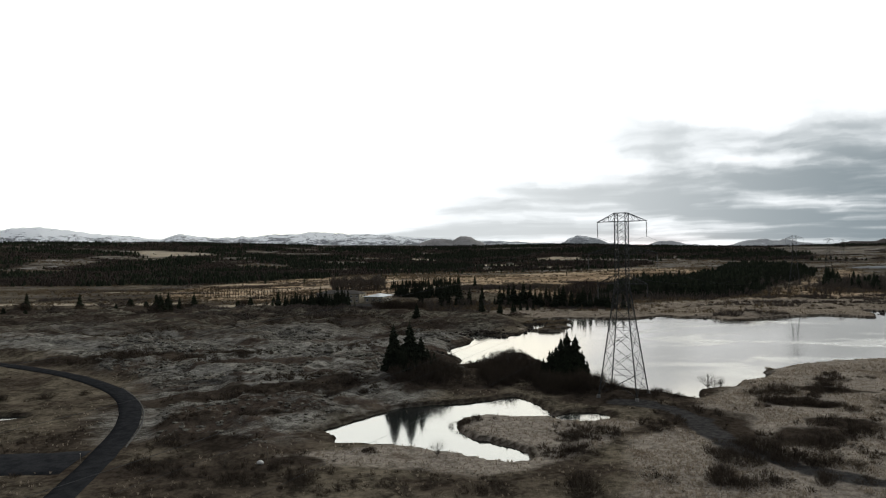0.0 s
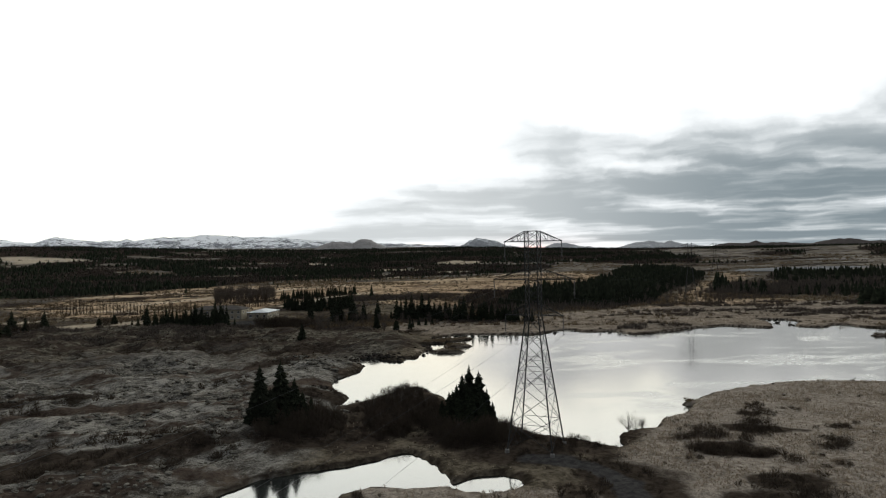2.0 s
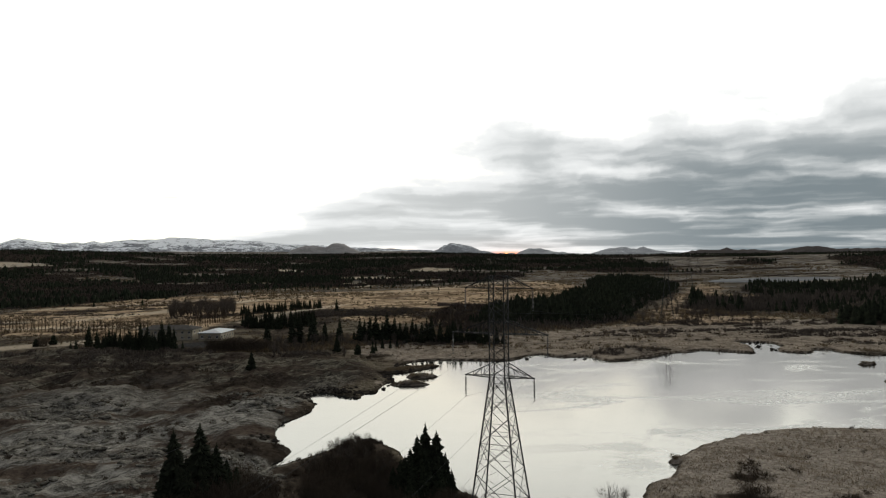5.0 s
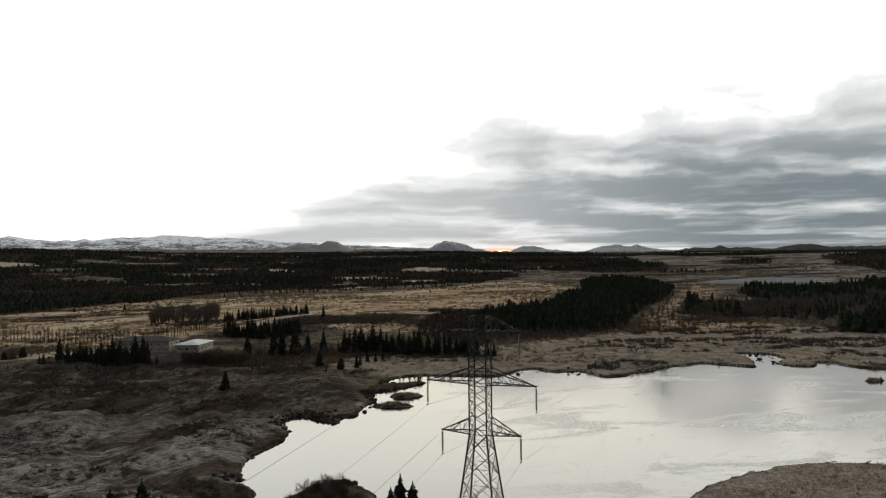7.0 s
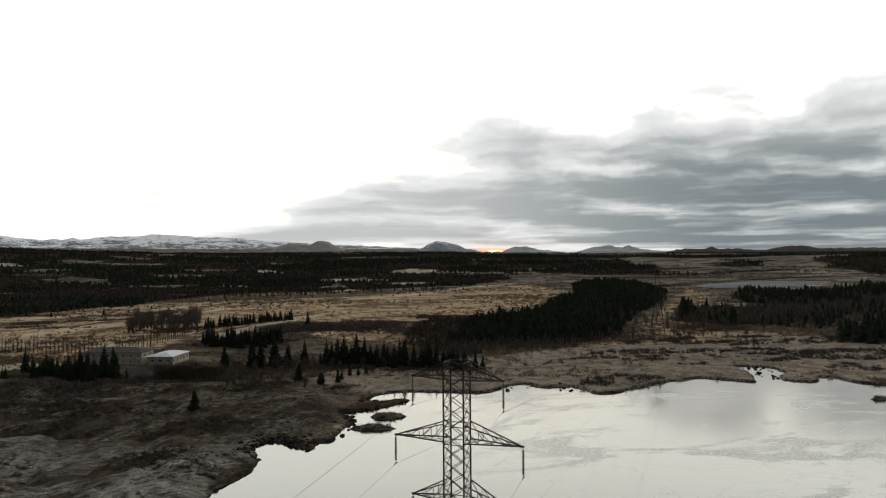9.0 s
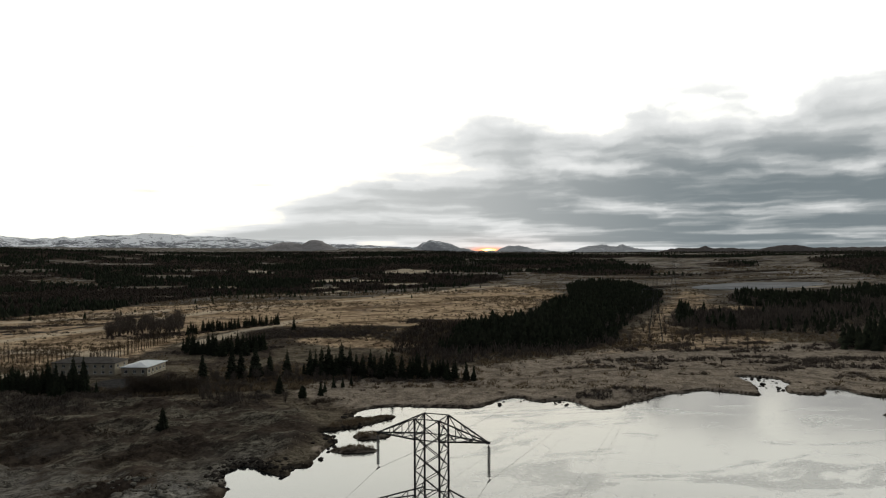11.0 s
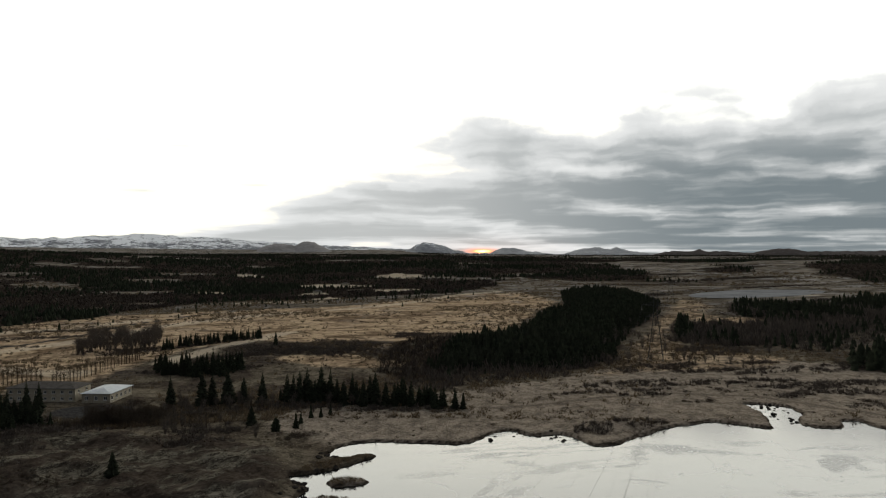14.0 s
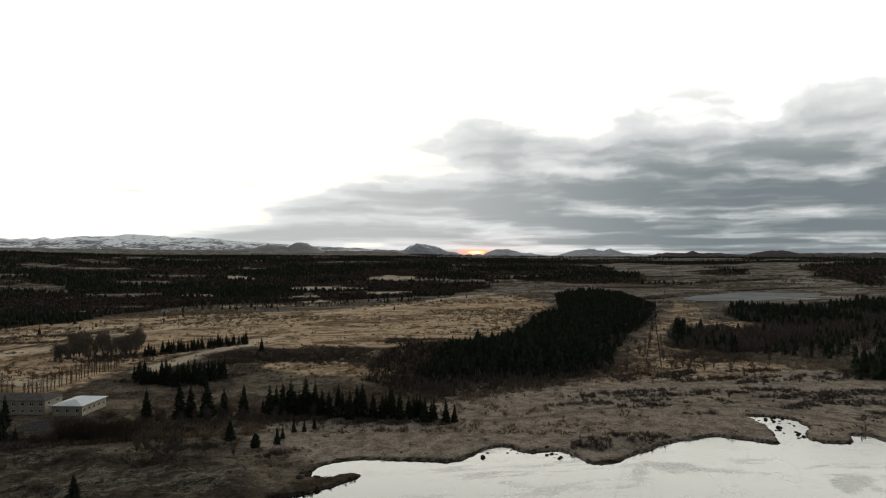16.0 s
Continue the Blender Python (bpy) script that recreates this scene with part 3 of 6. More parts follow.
def height(x, y):
    """The ground's height at arrays of places."""
    x, y = np.asarray(x, float), np.asarray(y, float)
    r = np.hypot(x, y)
    b = 0.75 + 0.55 * fbm(x, y, 26, 4, 1) + 0.22 * fbm(x, y, 3.6, 3, 2)
    lava = smooth(0.5 - signed(x, y, LAVA) / 18)
    ridge = 1 - np.abs(fbm(x, y, 15, 4, 3)) * 2.2
    b = b + lava * (0.5 + 1.35 * ridge + 0.65 * (1 - 2 * np.abs(fbm(x, y, 5.0, 3, 4))) + 0.26 * (1 - 2 * np.abs(fbm(x, y, 2.2, 2, 7))))
    b = b + lava * smooth((y - 175) / 50) * (1.9 * (1 - 2.2 * np.abs(fbm(x, y, 24, 3, 8))) - 0.3)
    b = b + 0.011 * np.clip(y - 275, 0, 330)
    b = b + 3.6 * np.exp(-((x - 60) / 75) ** 2 - ((y - 440) / 60) ** 2)
    b = b + smooth((r - 330) / 500) * 2.6 * fbm(x, y, 150, 4, 5)
    bearing = np.arctan2(x, y)
    b = b + (30 + 8 * smooth((0.45 - bearing) / 0.3) + 19 * smooth(-bearing / 0.45)) * smooth((r - 850) / 1000) + 4 * smooth((r - 1900) / 1200)
    b = b + 26 * smooth((r - 2550) / 1300) * smooth((0.3 * y - x) / 700)
    b = b + smooth((r - 1300) / 900) * 7.0 * fbm(x, y, 620, 3, 6)
    b = b + 1.7 * np.exp(-((x - 121) / 10) ** 2 - ((y - 262) / 5) ** 2)
    # levelled places
    k = smooth(1.6 - np.hypot(x - HOUSE[0], y - HOUSE[1]) / 22)
    b = b * (1 - k) + 3.0 * k
    b = b + 1.0 * np.exp(-((x - 32) / 7) ** 2 - ((y - 117) / 7) ** 2)
    b = b + 1.7 * np.exp(-((x - 17) / 6) ** 2 - ((y - 160) / 5) ** 2)
    for pts in (ROAD_LINE, SIDE_ROAD):
        k = smooth(1.7 - line_dist(x, y, pts) / 4.5)
        b = b * (1 - k) + 0.8 * k
    k = smooth(0.5 - oval(x, y, FAR_LAKE) / 25)
    b = b * (1 - k) + (5.25 + 0.75 * fbm(x * 0.5, y, 26, 3, 14)) * k
    for o in ISLETS[:2]:
        b = b + 1.5 * smooth(-oval(x, y, o) / (o[3] * 0.9))
    s = shore_distance(x, y)
    b = np.maximum(b, 0.4)
    land = 0.55 + (b - 0.55) * (1 - np.exp(-np.clip(s, 0, 60) / 4.5))
    return np.where(s > 59, b, -1.0 + (land + 1.0) * smooth((s + 1.1) / 1.5))


def at_ground(x, y):
    return float(height(np.array([x]), np.array([y]))[0])


def axis(lo, hi, step, far, grow):
    mid = list(np.arange(lo, hi, step))
    a, d = [lo], step
    while a[-1] > -far:
        d *= grow
        a.append(a[-1] - d)
    c, d = [mid[-1]], step
    while c[-1] < far:
        d *= grow
        c.append(c[-1] + d)
    return np.array(a[:0:-1] + mid + c[1:])


def build_ground():
    xs, ys = axis(-90, 205, 0.9, 4700, 1.05), axis(62, 300, 0.85, 4700, 1.03)
    gx, gy = np.meshgrid(xs, ys)
    x, y = gx.ravel(), gy.ravel()
    z = height(x, y)
    n, m = len(xs), len(ys)
    i = (np.arange(m - 1)[:, None] * n + np.arange(n - 1)[None]).ravel()
    me = np_mesh("ground", np.stack([x, y, z], 1), np.stack([i, i + 1, i + n + 1, i + n], 1), True)
    fields = zones(x, y)
    s = shore_distance(x, y)
    fields["shore"] = smooth(1.2 - np.abs(s - 0.1 - 0.3 * fbm(x, y, 4, 2, 15)) / 0.5) * (s < 50)
    for k, v in fields.items():
        me.attributes.new(k, "FLOAT", "POINT").data.foreach_set("value", np.asarray(v, np.float32))
    tagged(part("ground", me, GROUND), "tussocky brown heath, moss-grown lava and tan reed banks", "ground", kind="structure")


build_ground()


def water_sheet(name, label, x0, y0, x1, y1, z, mat):
    bm = bmesh.new()
    bmesh.ops.create_grid(bm, x_segments=2, y_segments=2, size=0.5)
    bmesh.ops.transform(bm, matrix=Matrix.Translation(((x0 + x1) / 2, (y0 + y1) / 2, z)) @ Matrix.Diagonal((x1 - x0, y1 - y0, 1, 1)), verts=bm.verts)
    return tagged(part(name, bm, mat), label, "water", kind="structure")


water_sheet("lake_water", "still grey lake with thin patches of ice", -5, 112.6, 290, 300, 0.0, WATER)
water_sheet("pond_water", "calm dark pond that mirrors the bright sky", -90, 75, 33, 126, 0.004, POND)
bm = bmesh.new()
bmesh.ops.create_circle(bm, cap_ends=True, segments=48, radius=1.0)
far_water = tagged(part("far_lake_water", bm, FAR_ICE), "distant strip of dull grey frozen lake", "water", kind="structure")
far_water.matrix_basis = pose(FAR_LAKE[0], FAR_LAKE[1], 5.6, 0, 0, math.degrees(FAR_LAKE[4])) @ Matrix.Diagonal((FAR_LAKE[2] * 1.02, FAR_LAKE[3] * 1.05, 1, 1))


def strip(name, label, pts, width, mat, lift=0.05):
    """A road along a line, draped on the ground."""
    line = pts
    for _ in range(3):
        line = [line[0]] + [q for a, b in zip(line[:-1], line[1:]) for q in ((a[0] * .75 + b[0] * .25, a[1] * .75 + b[1] * .25), (a[0] * .25 + b[0] * .75, a[1] * .25 + b[1] * .75))] + [line[-1]]
    dense = []
    for a, b in zip(line[:-1], line[1:]):
        n = max(1, int(math.dist(a, b) / 1.5))
        dense += [(a[0] + (b[0] - a[0]) * k / n, a[1] + (b[1] - a[1]) * k / n) for k in range(n)]
    c = np.array(dense)
    t = np.gradient(c, axis=0)
    t /= np.linalg.norm(t, axis=1)[:, None]
    side = np.stack([-t[:, 1], t[:, 0]], 1)
    rows = []
    for k, drop in ((-1.06, -0.5), (-1, 0), (-0.5, 0.05), (0, 0.08), (0.5, 0.05), (1, 0), (1.06, -0.5)):
        wig = 0.12 * fbm(c[:, 0] + 31 * k, c[:, 1], 4, 2, 9)
        p = c + side * (k * width / 2 + wig)[:, None]
        rows.append(np.concatenate([p, np.full((len(c), 1), 0.8 + lift + drop)], 1))
    v = np.stack(rows, 1)
    n, m = v.shape[:2]
    i = (np.arange(n - 1)[:, None] * m + np.arange(m - 1)[None]).ravel()
    me = np_mesh(name, v.reshape(-1, 3), np.stack([i, i + m, i + m + 1, i + 1], 1), True)
    return tagged(part(name, me, mat), label, "road", kind="structure")


strip("road", "narrow winding dark asphalt road across the heath", ROAD_LINE, 3.4, ASPHALT)
strip("side_road", "dark asphalt side road that meets the winding road", SIDE_ROAD, 9.5, ASPHALT, 0.035)
strip("road_verge", "pale worn gravel verge along the road's bend", [(-42.2, 89), (-44.6, 99), (-48.6, 109.6), (-54.6, 120.2), (-62.8, 131.2)], 0.25, VERGE, 0.03)


# ---- mountains ----
def mountain_material(name, rock, snow_amount):
    m, N = material(name)
    geo = N.add("ShaderNodeNewGeometry")
    pos = geo.outputs["Position"]
    z = N.add("ShaderNodeSeparateXYZ", {0: pos}).outputs[2]
    st = N.add("ShaderNodeMapping", {"Vector": pos, "Scale": (1.0, 1.0, 3.0)}).outputs[0]
    n = N.math("ADD", N.math("MULTIPLY", N.noise(st, 0.010, 6.0, 0.68, 0.8), 0.55), N.math("MULTIPLY", N.noise(st, 0.06, 6.0, 0.72, 0.4), 0.45))
    s = N.ramp(N.math("ADD", n, N.math("MULTIPLY", z, 0.0016)), 0.68 - snow_amount, 0.75 - snow_amount)
    col = N.mix(s, N.mix(N.ramp(n, 0.4, 0.6), rock, tuple(c * 1.5 for c in rock)), (0.90, 0.91, 0.93))
    finish(N, col, 0.95, n, 0.7, 9.0, Specular_IOR_Level=0.0)
    return m


# distance haze is put into the rock colours of the range and grey hills
SNOWY = mountain_material("snowy_rock", (0.20, 0.205, 0.22), 0.05)
FAINT = mountain_material("hazed_snowed_rock", (0.30, 0.305, 0.315), 0.02)
BROWN = mountain_material("brown_hill", (0.27, 0.255, 0.245), -0.3)
DARK = mountain_material("dark_moor", (0.075, 0.066, 0.062), -0.35)


def mountain(name, label, crest, dist, mat, thick=500, seed=0, rough=6.0, foot=30, sharp=4.0):
    """A range seen along a line of bearings. crest: (bearing in degrees, height) along it."""
    b = np.linspace(crest[0][0], crest[-1][0], 90 + int(5 * (crest[-1][0] - crest[0][0])))
    h = np.interp(b, [c[0] for c in crest], [c[1] for c in crest])
    rows = np.linspace(0, 1, 44)
    bb, rr = np.meshgrid(np.radians(b), rows)
    up = np.where(rr < 0.5, smooth(rr / 0.5) ** 0.8, smooth((1 - rr) / 0.5))
    d = dist + (rr - 0.5) * thick
    x, y = np.sin(bb) * d, np.cos(bb) * d
    jag = sharp * (np.abs(fbm(b * 1.6, b * 0 + seed, 1.0, 3, seed)) * 2 - 0.4)
    z = foot + (h[None] - foot) * up + jag[None] * up ** 6 + rough * fbm(x, y, 120, 3, seed) * (0.25 + up) * np.clip((h[None] - foot) / 60, 0.15, 1.5)
    z = np.where((rr == 0) | (rr == 1), 0.0, z)
    m, n = z.shape
    i = (np.arange(m - 1)[:, None] * n + np.arange(n - 1)[None]).ravel()
    me = np_mesh(name, np.stack([x.ravel(), y.ravel(), z.ravel()], 1), np.stack([i, i + 1, i + n + 1, i + n], 1), True)
    return tagged(part(name, me, mat), label, "mountain", kind="structure")


mountain("mountain_range", "long snow-covered mountain range on the horizon", [(-62, 120), (-50, 160), (-40, 156), (-33, 168), (-30.7, 190), (-28.5, 166), (-24, 128), (-22.6, 124), (-21.2, 152), (-20, 136), (-18.4, 128), (-17.8, 136), (-17.2, 128), (-16.5, 142), (-15.8, 132), (-14, 152), (-10, 152), (-7, 143), (-4, 132), (-1, 116), (3, 100), (8, 84), (12, 72), (14, 40)], 4050, SNOWY, 1250, 41, 6, 30, 3.0)
mountain("twin_hill", "pair of dark rounded hills before the snowy range", [(-2.6, 40), (-1.8, 80), (-0.6, 97), (0.2, 95), (0.9, 88), (1.6, 106), (2.4, 103), (3.4, 76), (4.4, 40)], 3300, BROWN, 300, 42, 6)
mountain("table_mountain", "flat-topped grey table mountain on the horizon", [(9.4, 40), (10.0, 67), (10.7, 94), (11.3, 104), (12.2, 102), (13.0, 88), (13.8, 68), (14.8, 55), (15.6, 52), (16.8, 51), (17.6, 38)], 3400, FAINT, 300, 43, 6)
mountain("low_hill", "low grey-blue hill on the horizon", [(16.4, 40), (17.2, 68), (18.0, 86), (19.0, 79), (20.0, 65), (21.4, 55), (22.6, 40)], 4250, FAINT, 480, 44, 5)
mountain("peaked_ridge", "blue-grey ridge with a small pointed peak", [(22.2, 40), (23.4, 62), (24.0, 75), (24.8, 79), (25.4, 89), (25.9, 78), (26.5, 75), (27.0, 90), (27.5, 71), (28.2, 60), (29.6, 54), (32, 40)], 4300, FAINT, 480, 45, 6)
mountain("moor_hill", "dark low moor hill on the skyline", [(29.4, 36), (30.6, 58), (31.8, 63), (32.7, 62), (33.2, 75), (33.7, 62), (35, 60), (38, 50), (40, 36)], 3950, DARK, 300, 46, 3)
mountain("moor_hill", "dark flat-topped moor hill on the skyline", [(35.6, 38), (37.2, 56), (38.3, 73), (39.4, 75), (40.6, 59), (43, 59), (46, 62), (52, 58), (60, 36)], 3900, DARK, 300, 47, 3)


# ---- pylons and their lines ----
LINE = Vector((0.541, 0.841, 0))
ARM = Vector((0.841, -0.541, 0))


def bar(bm, a, b, w, w2=None):
    """A square bar from a to b."""
    a, b = Vector(a), Vector(b)
    q = (b - a).to_track_quat("Z", "Y").to_matrix()
    ring = []
    for p, s in ((a, w), (b, w2 or w)):
        ring.append([bm.verts.new(p + q @ Vector((dx * s / 2, dy * s / 2, 0))) for dx, dy in ((-1, -1), (1, -1), (1, 1), (-1, 1))])
    for k in range(4):
        bm.faces.new((ring[0][k], ring[0][(k + 1) % 4], ring[1][(k + 1) % 4], ring[1][k]))
    bm.faces.new(ring[0][::-1]), bm.faces.new(ring[1])


WAIST, TOP, HALF, FOOT = 19.4, 31.8, 0.95, 3.35
ARMS = ((30.3, 4.35, 1.5), (24.7, 6.1, 1.6), (19.4, 4.4, 1.6))
STRING = 2.7


def body_half(z):
    return HALF if z >= WAIST else FOOT + (HALF - FOOT) * z / WAIST


def corner(k, z):
    sx, sy = ((-1, -1), (1, -1), (1, 1), (-1, 1))[k % 4]
    h = body_half(z)
    return Vector((sx * h, sy * h, z))


def build_pylon(label, fine):
    py = thing("pylon", label, "pylon", group="pylons of the power line")
    for k in range(4):
        bm = bmesh.new()
        bar(bm, corner(k, -0.9), corner(k, WAIST), 0.155, 0.135), bar(bm, corner(k, WAIST), corner(k, TOP), 0.12)
        leg = part("leg", bm, STEEL, py)
        bm = bmesh.new()
        bmesh.ops.create_cone(bm, cap_ends=True, segments=8, radius1=0.45, radius2=0.32, depth=1.3, matrix=Matrix.Translation(corner(k, 0) + Vector((0, 0, -0.35))))
        part("footing", bm, CONCRETE, leg, "stubby concrete footing")
    low = [0.4, 3.9, 7.9, 11.5, 14.6, 17.2, WAIST]
    high = list(np.linspace(WAIST, TOP, 11))

    def brace(a, b, w):
        bm = bmesh.new()
        bar(bm, a, b, w * (0.78 if fine else 0.6))
        part("brace", bm, STEEL, py)

    for k in range(4):
        for panel, wide in ((low, 0.085), (high, 0.07)):
            for a, b in zip(panel[:-1], panel[1:]):
                brace(corner(k, a), corner(k + 1, b), wide), brace(corner(k + 1, a), corner(k, b), wide)
                if panel is low and fine:
                    mid = (corner(k, a) + corner(k + 1, b)) / 2
                    brace((corner(k, a) + mid) / 2, corner(k, a * 0.55 + b * 0.45), 0.05)
                    brace((corner(k + 1, a) + mid) / 2, corner(k + 1, a * 0.55 + b * 0.45), 0.05)
                    brace((corner(k, b) + mid) / 2, corner(k, a * 0.45 + b * 0.55), 0.05)
                    brace((corner(k + 1, b) + mid) / 2, corner(k + 1, a * 0.45 + b * 0.55), 0.05)
                    if a > 7:
                        brace(corner(k, (a + b) / 2), corner(k + 1, (a + b) / 2), 0.055)
            for z in ([3.9, 11.5, WAIST] if panel is low else [24.5, 26.1, 30.3, TOP]):
                brace(corner(k, z), corner(k + 1, z), 0.08)
    for z, reach, rise in ARMS:
        for s in (-1, 1):
            tip = Vector((s * reach, 0, z))
            n = 4 if reach > 5 else 3
            bm = bmesh.new()
            bar(bm, tip - Vector((s * 0.18, 0, 0.02)), tip + Vector((s * 0.10, 0, 0.02)), 0.20, 0.14)
            arm = part("crossarm", bm, STEEL, py)

            def member(name, a, b, w):
                bm = bmesh.new()
                bar(bm, a, b, w)
                part(name, bm, STEEL, arm)

            for sy in (-1, 1):
                root, peak = Vector((s * HALF, sy * HALF, z)), Vector((s * HALF, sy * HALF, z + rise))
                member("chord", root, tip, 0.10), member("chord", peak, tip, 0.09)
                for i in range(n):
                    u, w = i / n, (i + 1) / n
                    lo, hi = root.lerp(tip, u), peak.lerp(tip, u)
                    if i:
                        member("strut", lo, hi, 0.05)
                    if i < n - 1:
                        member("strut", hi, root.lerp(tip, w), 0.05)
                        member("strut", lo, Vector((s * HALF, -sy * HALF, z)).lerp(tip, w), 0.05)
            bm = bmesh.new()
            bar(bm, tip, tip - Vector((0, 0, STRING)), 0.04)
            string = part("insulator_string", bm, GLASSY, py, "dark string of insulator discs")
            for i in range(14):
                bm = bmesh.new()
                m = Matrix.Translation(tip - Vector((0, 0, 0.32 + i * 0.155)))
                bmesh.ops.create_cone(bm, cap_ends=True, segments=8, radius1=0.15, radius2=0.05, depth=0.09, matrix=m)
                part("disc", bm, GLASSY, string)
            bm = bmesh.new()
            bar(bm, tip - Vector((0, 0.28, STRING)), tip - Vector((0, -0.28, STRING)), 0.08)
            part("clamp", bm, STEEL, string)
    return py


P1, P2, P3 = Vector((31.9, 116.7, 0)), Vector((192, 366, 0)), Vector((370, 645, 0))
P0 = P1 - LINE * 292
SPOTS = [P0, P1, P2, P3, P3 + LINE * 330]
TURN = math.degrees(math.atan2(ARM.y, ARM.x))
for p in SPOTS:
    p.z = at_ground(p.x, p.y)
SPOTS[1].z = 1.15
pylon = build_pylon("tall grey steel lattice pylon with three pairs of crossarms", True)
pylon.matrix_basis = pose(*SPOTS[1], 0, 0, TURN)
pylon = build_pylon("distant grey steel lattice pylon of the power line", False)
pylon.matrix_basis = pose(*SPOTS[2], 0, 0, TURN)
for p in (SPOTS[0], SPOTS[3], SPOTS[4]):
    copy_thing(pylon, pose(*p, 0, 0, TURN))


def far_pylon(m):
    """A pylon so far off that only its legs, arms and main braces tell."""
    py = thing("pylon", "tiny steel pylon far off on the moor skyline", "pylon", m, group="pylons on the skyline")
    for k in range(4):
        bm = bmesh.new()
        bar(bm, corner(k, -2), corner(k, WAIST), 0.30, 0.28), bar(bm, corner(k, WAIST), corner(k, TOP), 0.26)
        part("leg", bm, STEEL, py)
        for a, b in ((2.0, 9.0), (9.0, 15.0), (15.0, WAIST), (WAIST, 24.5), (24.5, TOP)):
            bm = bmesh.new()
            bar(bm, corner(k, a), corner(k + 1, b), 0.18)
            part("brace", bm, STEEL, py)
    for z, reach, rise in ARMS:
        for s in (-1, 1):
            bm = bmesh.new()
            bar(bm, Vector((s * HALF, 0, z + 0.5)), Vector((s * reach, 0, z)), 0.5, 0.25)
            part("crossarm", bm, STEEL, py)


for bearing, far in ((41.2, 2750), (41.9, 2900), (42.5, 3050), (43.4, 2800), (44.3, 2950), (45.3, 3100)):
    x, y = math.sin(radians(bearing)) * far, math.cos(radians(bearing)) * far
    far_pylon(pose(x, y, at_ground(x, y), 0, 0, -50) @ Matrix.Scale(0.6, 4))


def conductor(z, reach):
    pts = []
    for a, b in zip(SPOTS[:-1], SPOTS[1:]):
        for k in range(40):
            u = k / 40
            p = a.lerp(b, u) + ARM * reach
            pts.append((p.x, p.y, p.z + z - STRING - 8.5 * 4 * u * (1 - u) * ((b - a).length / 300) ** 2))
    c = bpy.data.curves.new("conductor", "CURVE")
    c.dimensions, c.bevel_depth, c.bevel_resolution = "3D", 0.012, 0
    sp = c.splines.new("POLY")
    sp.points.add(len(pts) - 1)
    for q, p in zip(sp.points, pts):
        q.co = (*p, 1)
    c.materials.append(WIRE)
    tagged(new("conductor", c), "thin sagging aluminium conductor hung between the pylons", "power line", "conductors")


for z, reach, _ in ARMS:
    for s in (-1, 1):
        conductor(z, s * reach)


# ---- trees and shrubs ----
def spruce_mesh(h, seed, tiers=15, fronds=9, lean=0.0, slim=1.0, wide=0.25, taper=0.8):
    """Crown of a spruce: tiers of drooping, jagged boughs."""
    g = np.random.default_rng(seed)
    v, f = [], []
    for t in range(tiers):
        u = t / (tiers - 1)
        z = h * (0.07 + 0.90 * u)
        r = h * wide * (1 - u) ** taper * g.uniform(0.66, 1.22) + 0.12
        for k in range(max(6, int(fronds * (1 - 0.4 * u)))):
            a = g.uniform(0, 2 * math.pi)
            rr = r * g.uniform(0.5, 1.18)
            droop = rr * g.uniform(0.12, 0.5)
            w = rr * g.uniform(0.26, 0.42) * slim
            d, s = np.array([math.cos(a), math.sin(a), 0]), np.array([-math.sin(a), math.cos(a), 0])
            c = np.array([lean * z, 0, z + g.uniform(-0.2, 0.2)])
            n = len(v)
            v += [c + np.array([0, 0, 0.32 * rr]), c + d * rr * 0.5 + s * w - [0, 0, droop * 0.35], c + d * rr - [0, 0, droop * 0.7], c + d * rr * 0.5 - s * w - [0, 0, droop * 0.35], c + d * rr * 0.45 - [0, 0, droop + 0.22 * rr],
                  c + d * rr * 0.8 + s * w * 0.8 - [0, 0, droop * 0.9], c + d * rr * 0.8 - s * w * 0.8 - [0, 0, droop * 0.9]]
            f += [(n, n + 1, n + 2), (n, n + 2, n + 3), (n + 1, n + 4, n + 2), (n + 3, n + 2, n + 4), (n + 1, n + 5, n + 2), (n + 3, n + 2, n + 6)]
    n = len(v)
    v += [np.array([lean * h + 0.09, 0, h * 0.93]), np.array([lean * h - 0.05, 0.08, h * 0.93]), np.array([lean * h - 0.05, -0.08, h * 0.93]), np.array([lean * h, 0, h * 1.03])]
    f += [(n, n + 1, n + 3), (n + 1, n + 2, n + 3), (n + 2, n, n + 3)]
    return np_mesh("crown", np.array(v), np.array(f))


def trunk_mesh(h, r, seed, sides=6, wander=0.03):
    g = np.random.default_rng(seed)
    v, f = [], []
    n = 5
    for t in range(n + 1):
        u = t / n
        cx, cy = g.normal(0, wander * h * u * 0.5, 2)
        for k in range(sides):
            a = 2 * math.pi * k / sides
            rr = r * (1 - 0.85 * u) * (1.35 if t == 0 else 1)
            v.append((cx + math.cos(a) * rr, cy + math.sin(a) * rr, -0.4 + (h + 0.4) * u))
    for t in range(n):
        for k in range(sides):
            a, b = t * sides + k, t * sides + (k + 1) % sides
            f.append((a, b, b + sides, a + sides))
    return np_mesh("trunk", np.array(v), np.array(f))


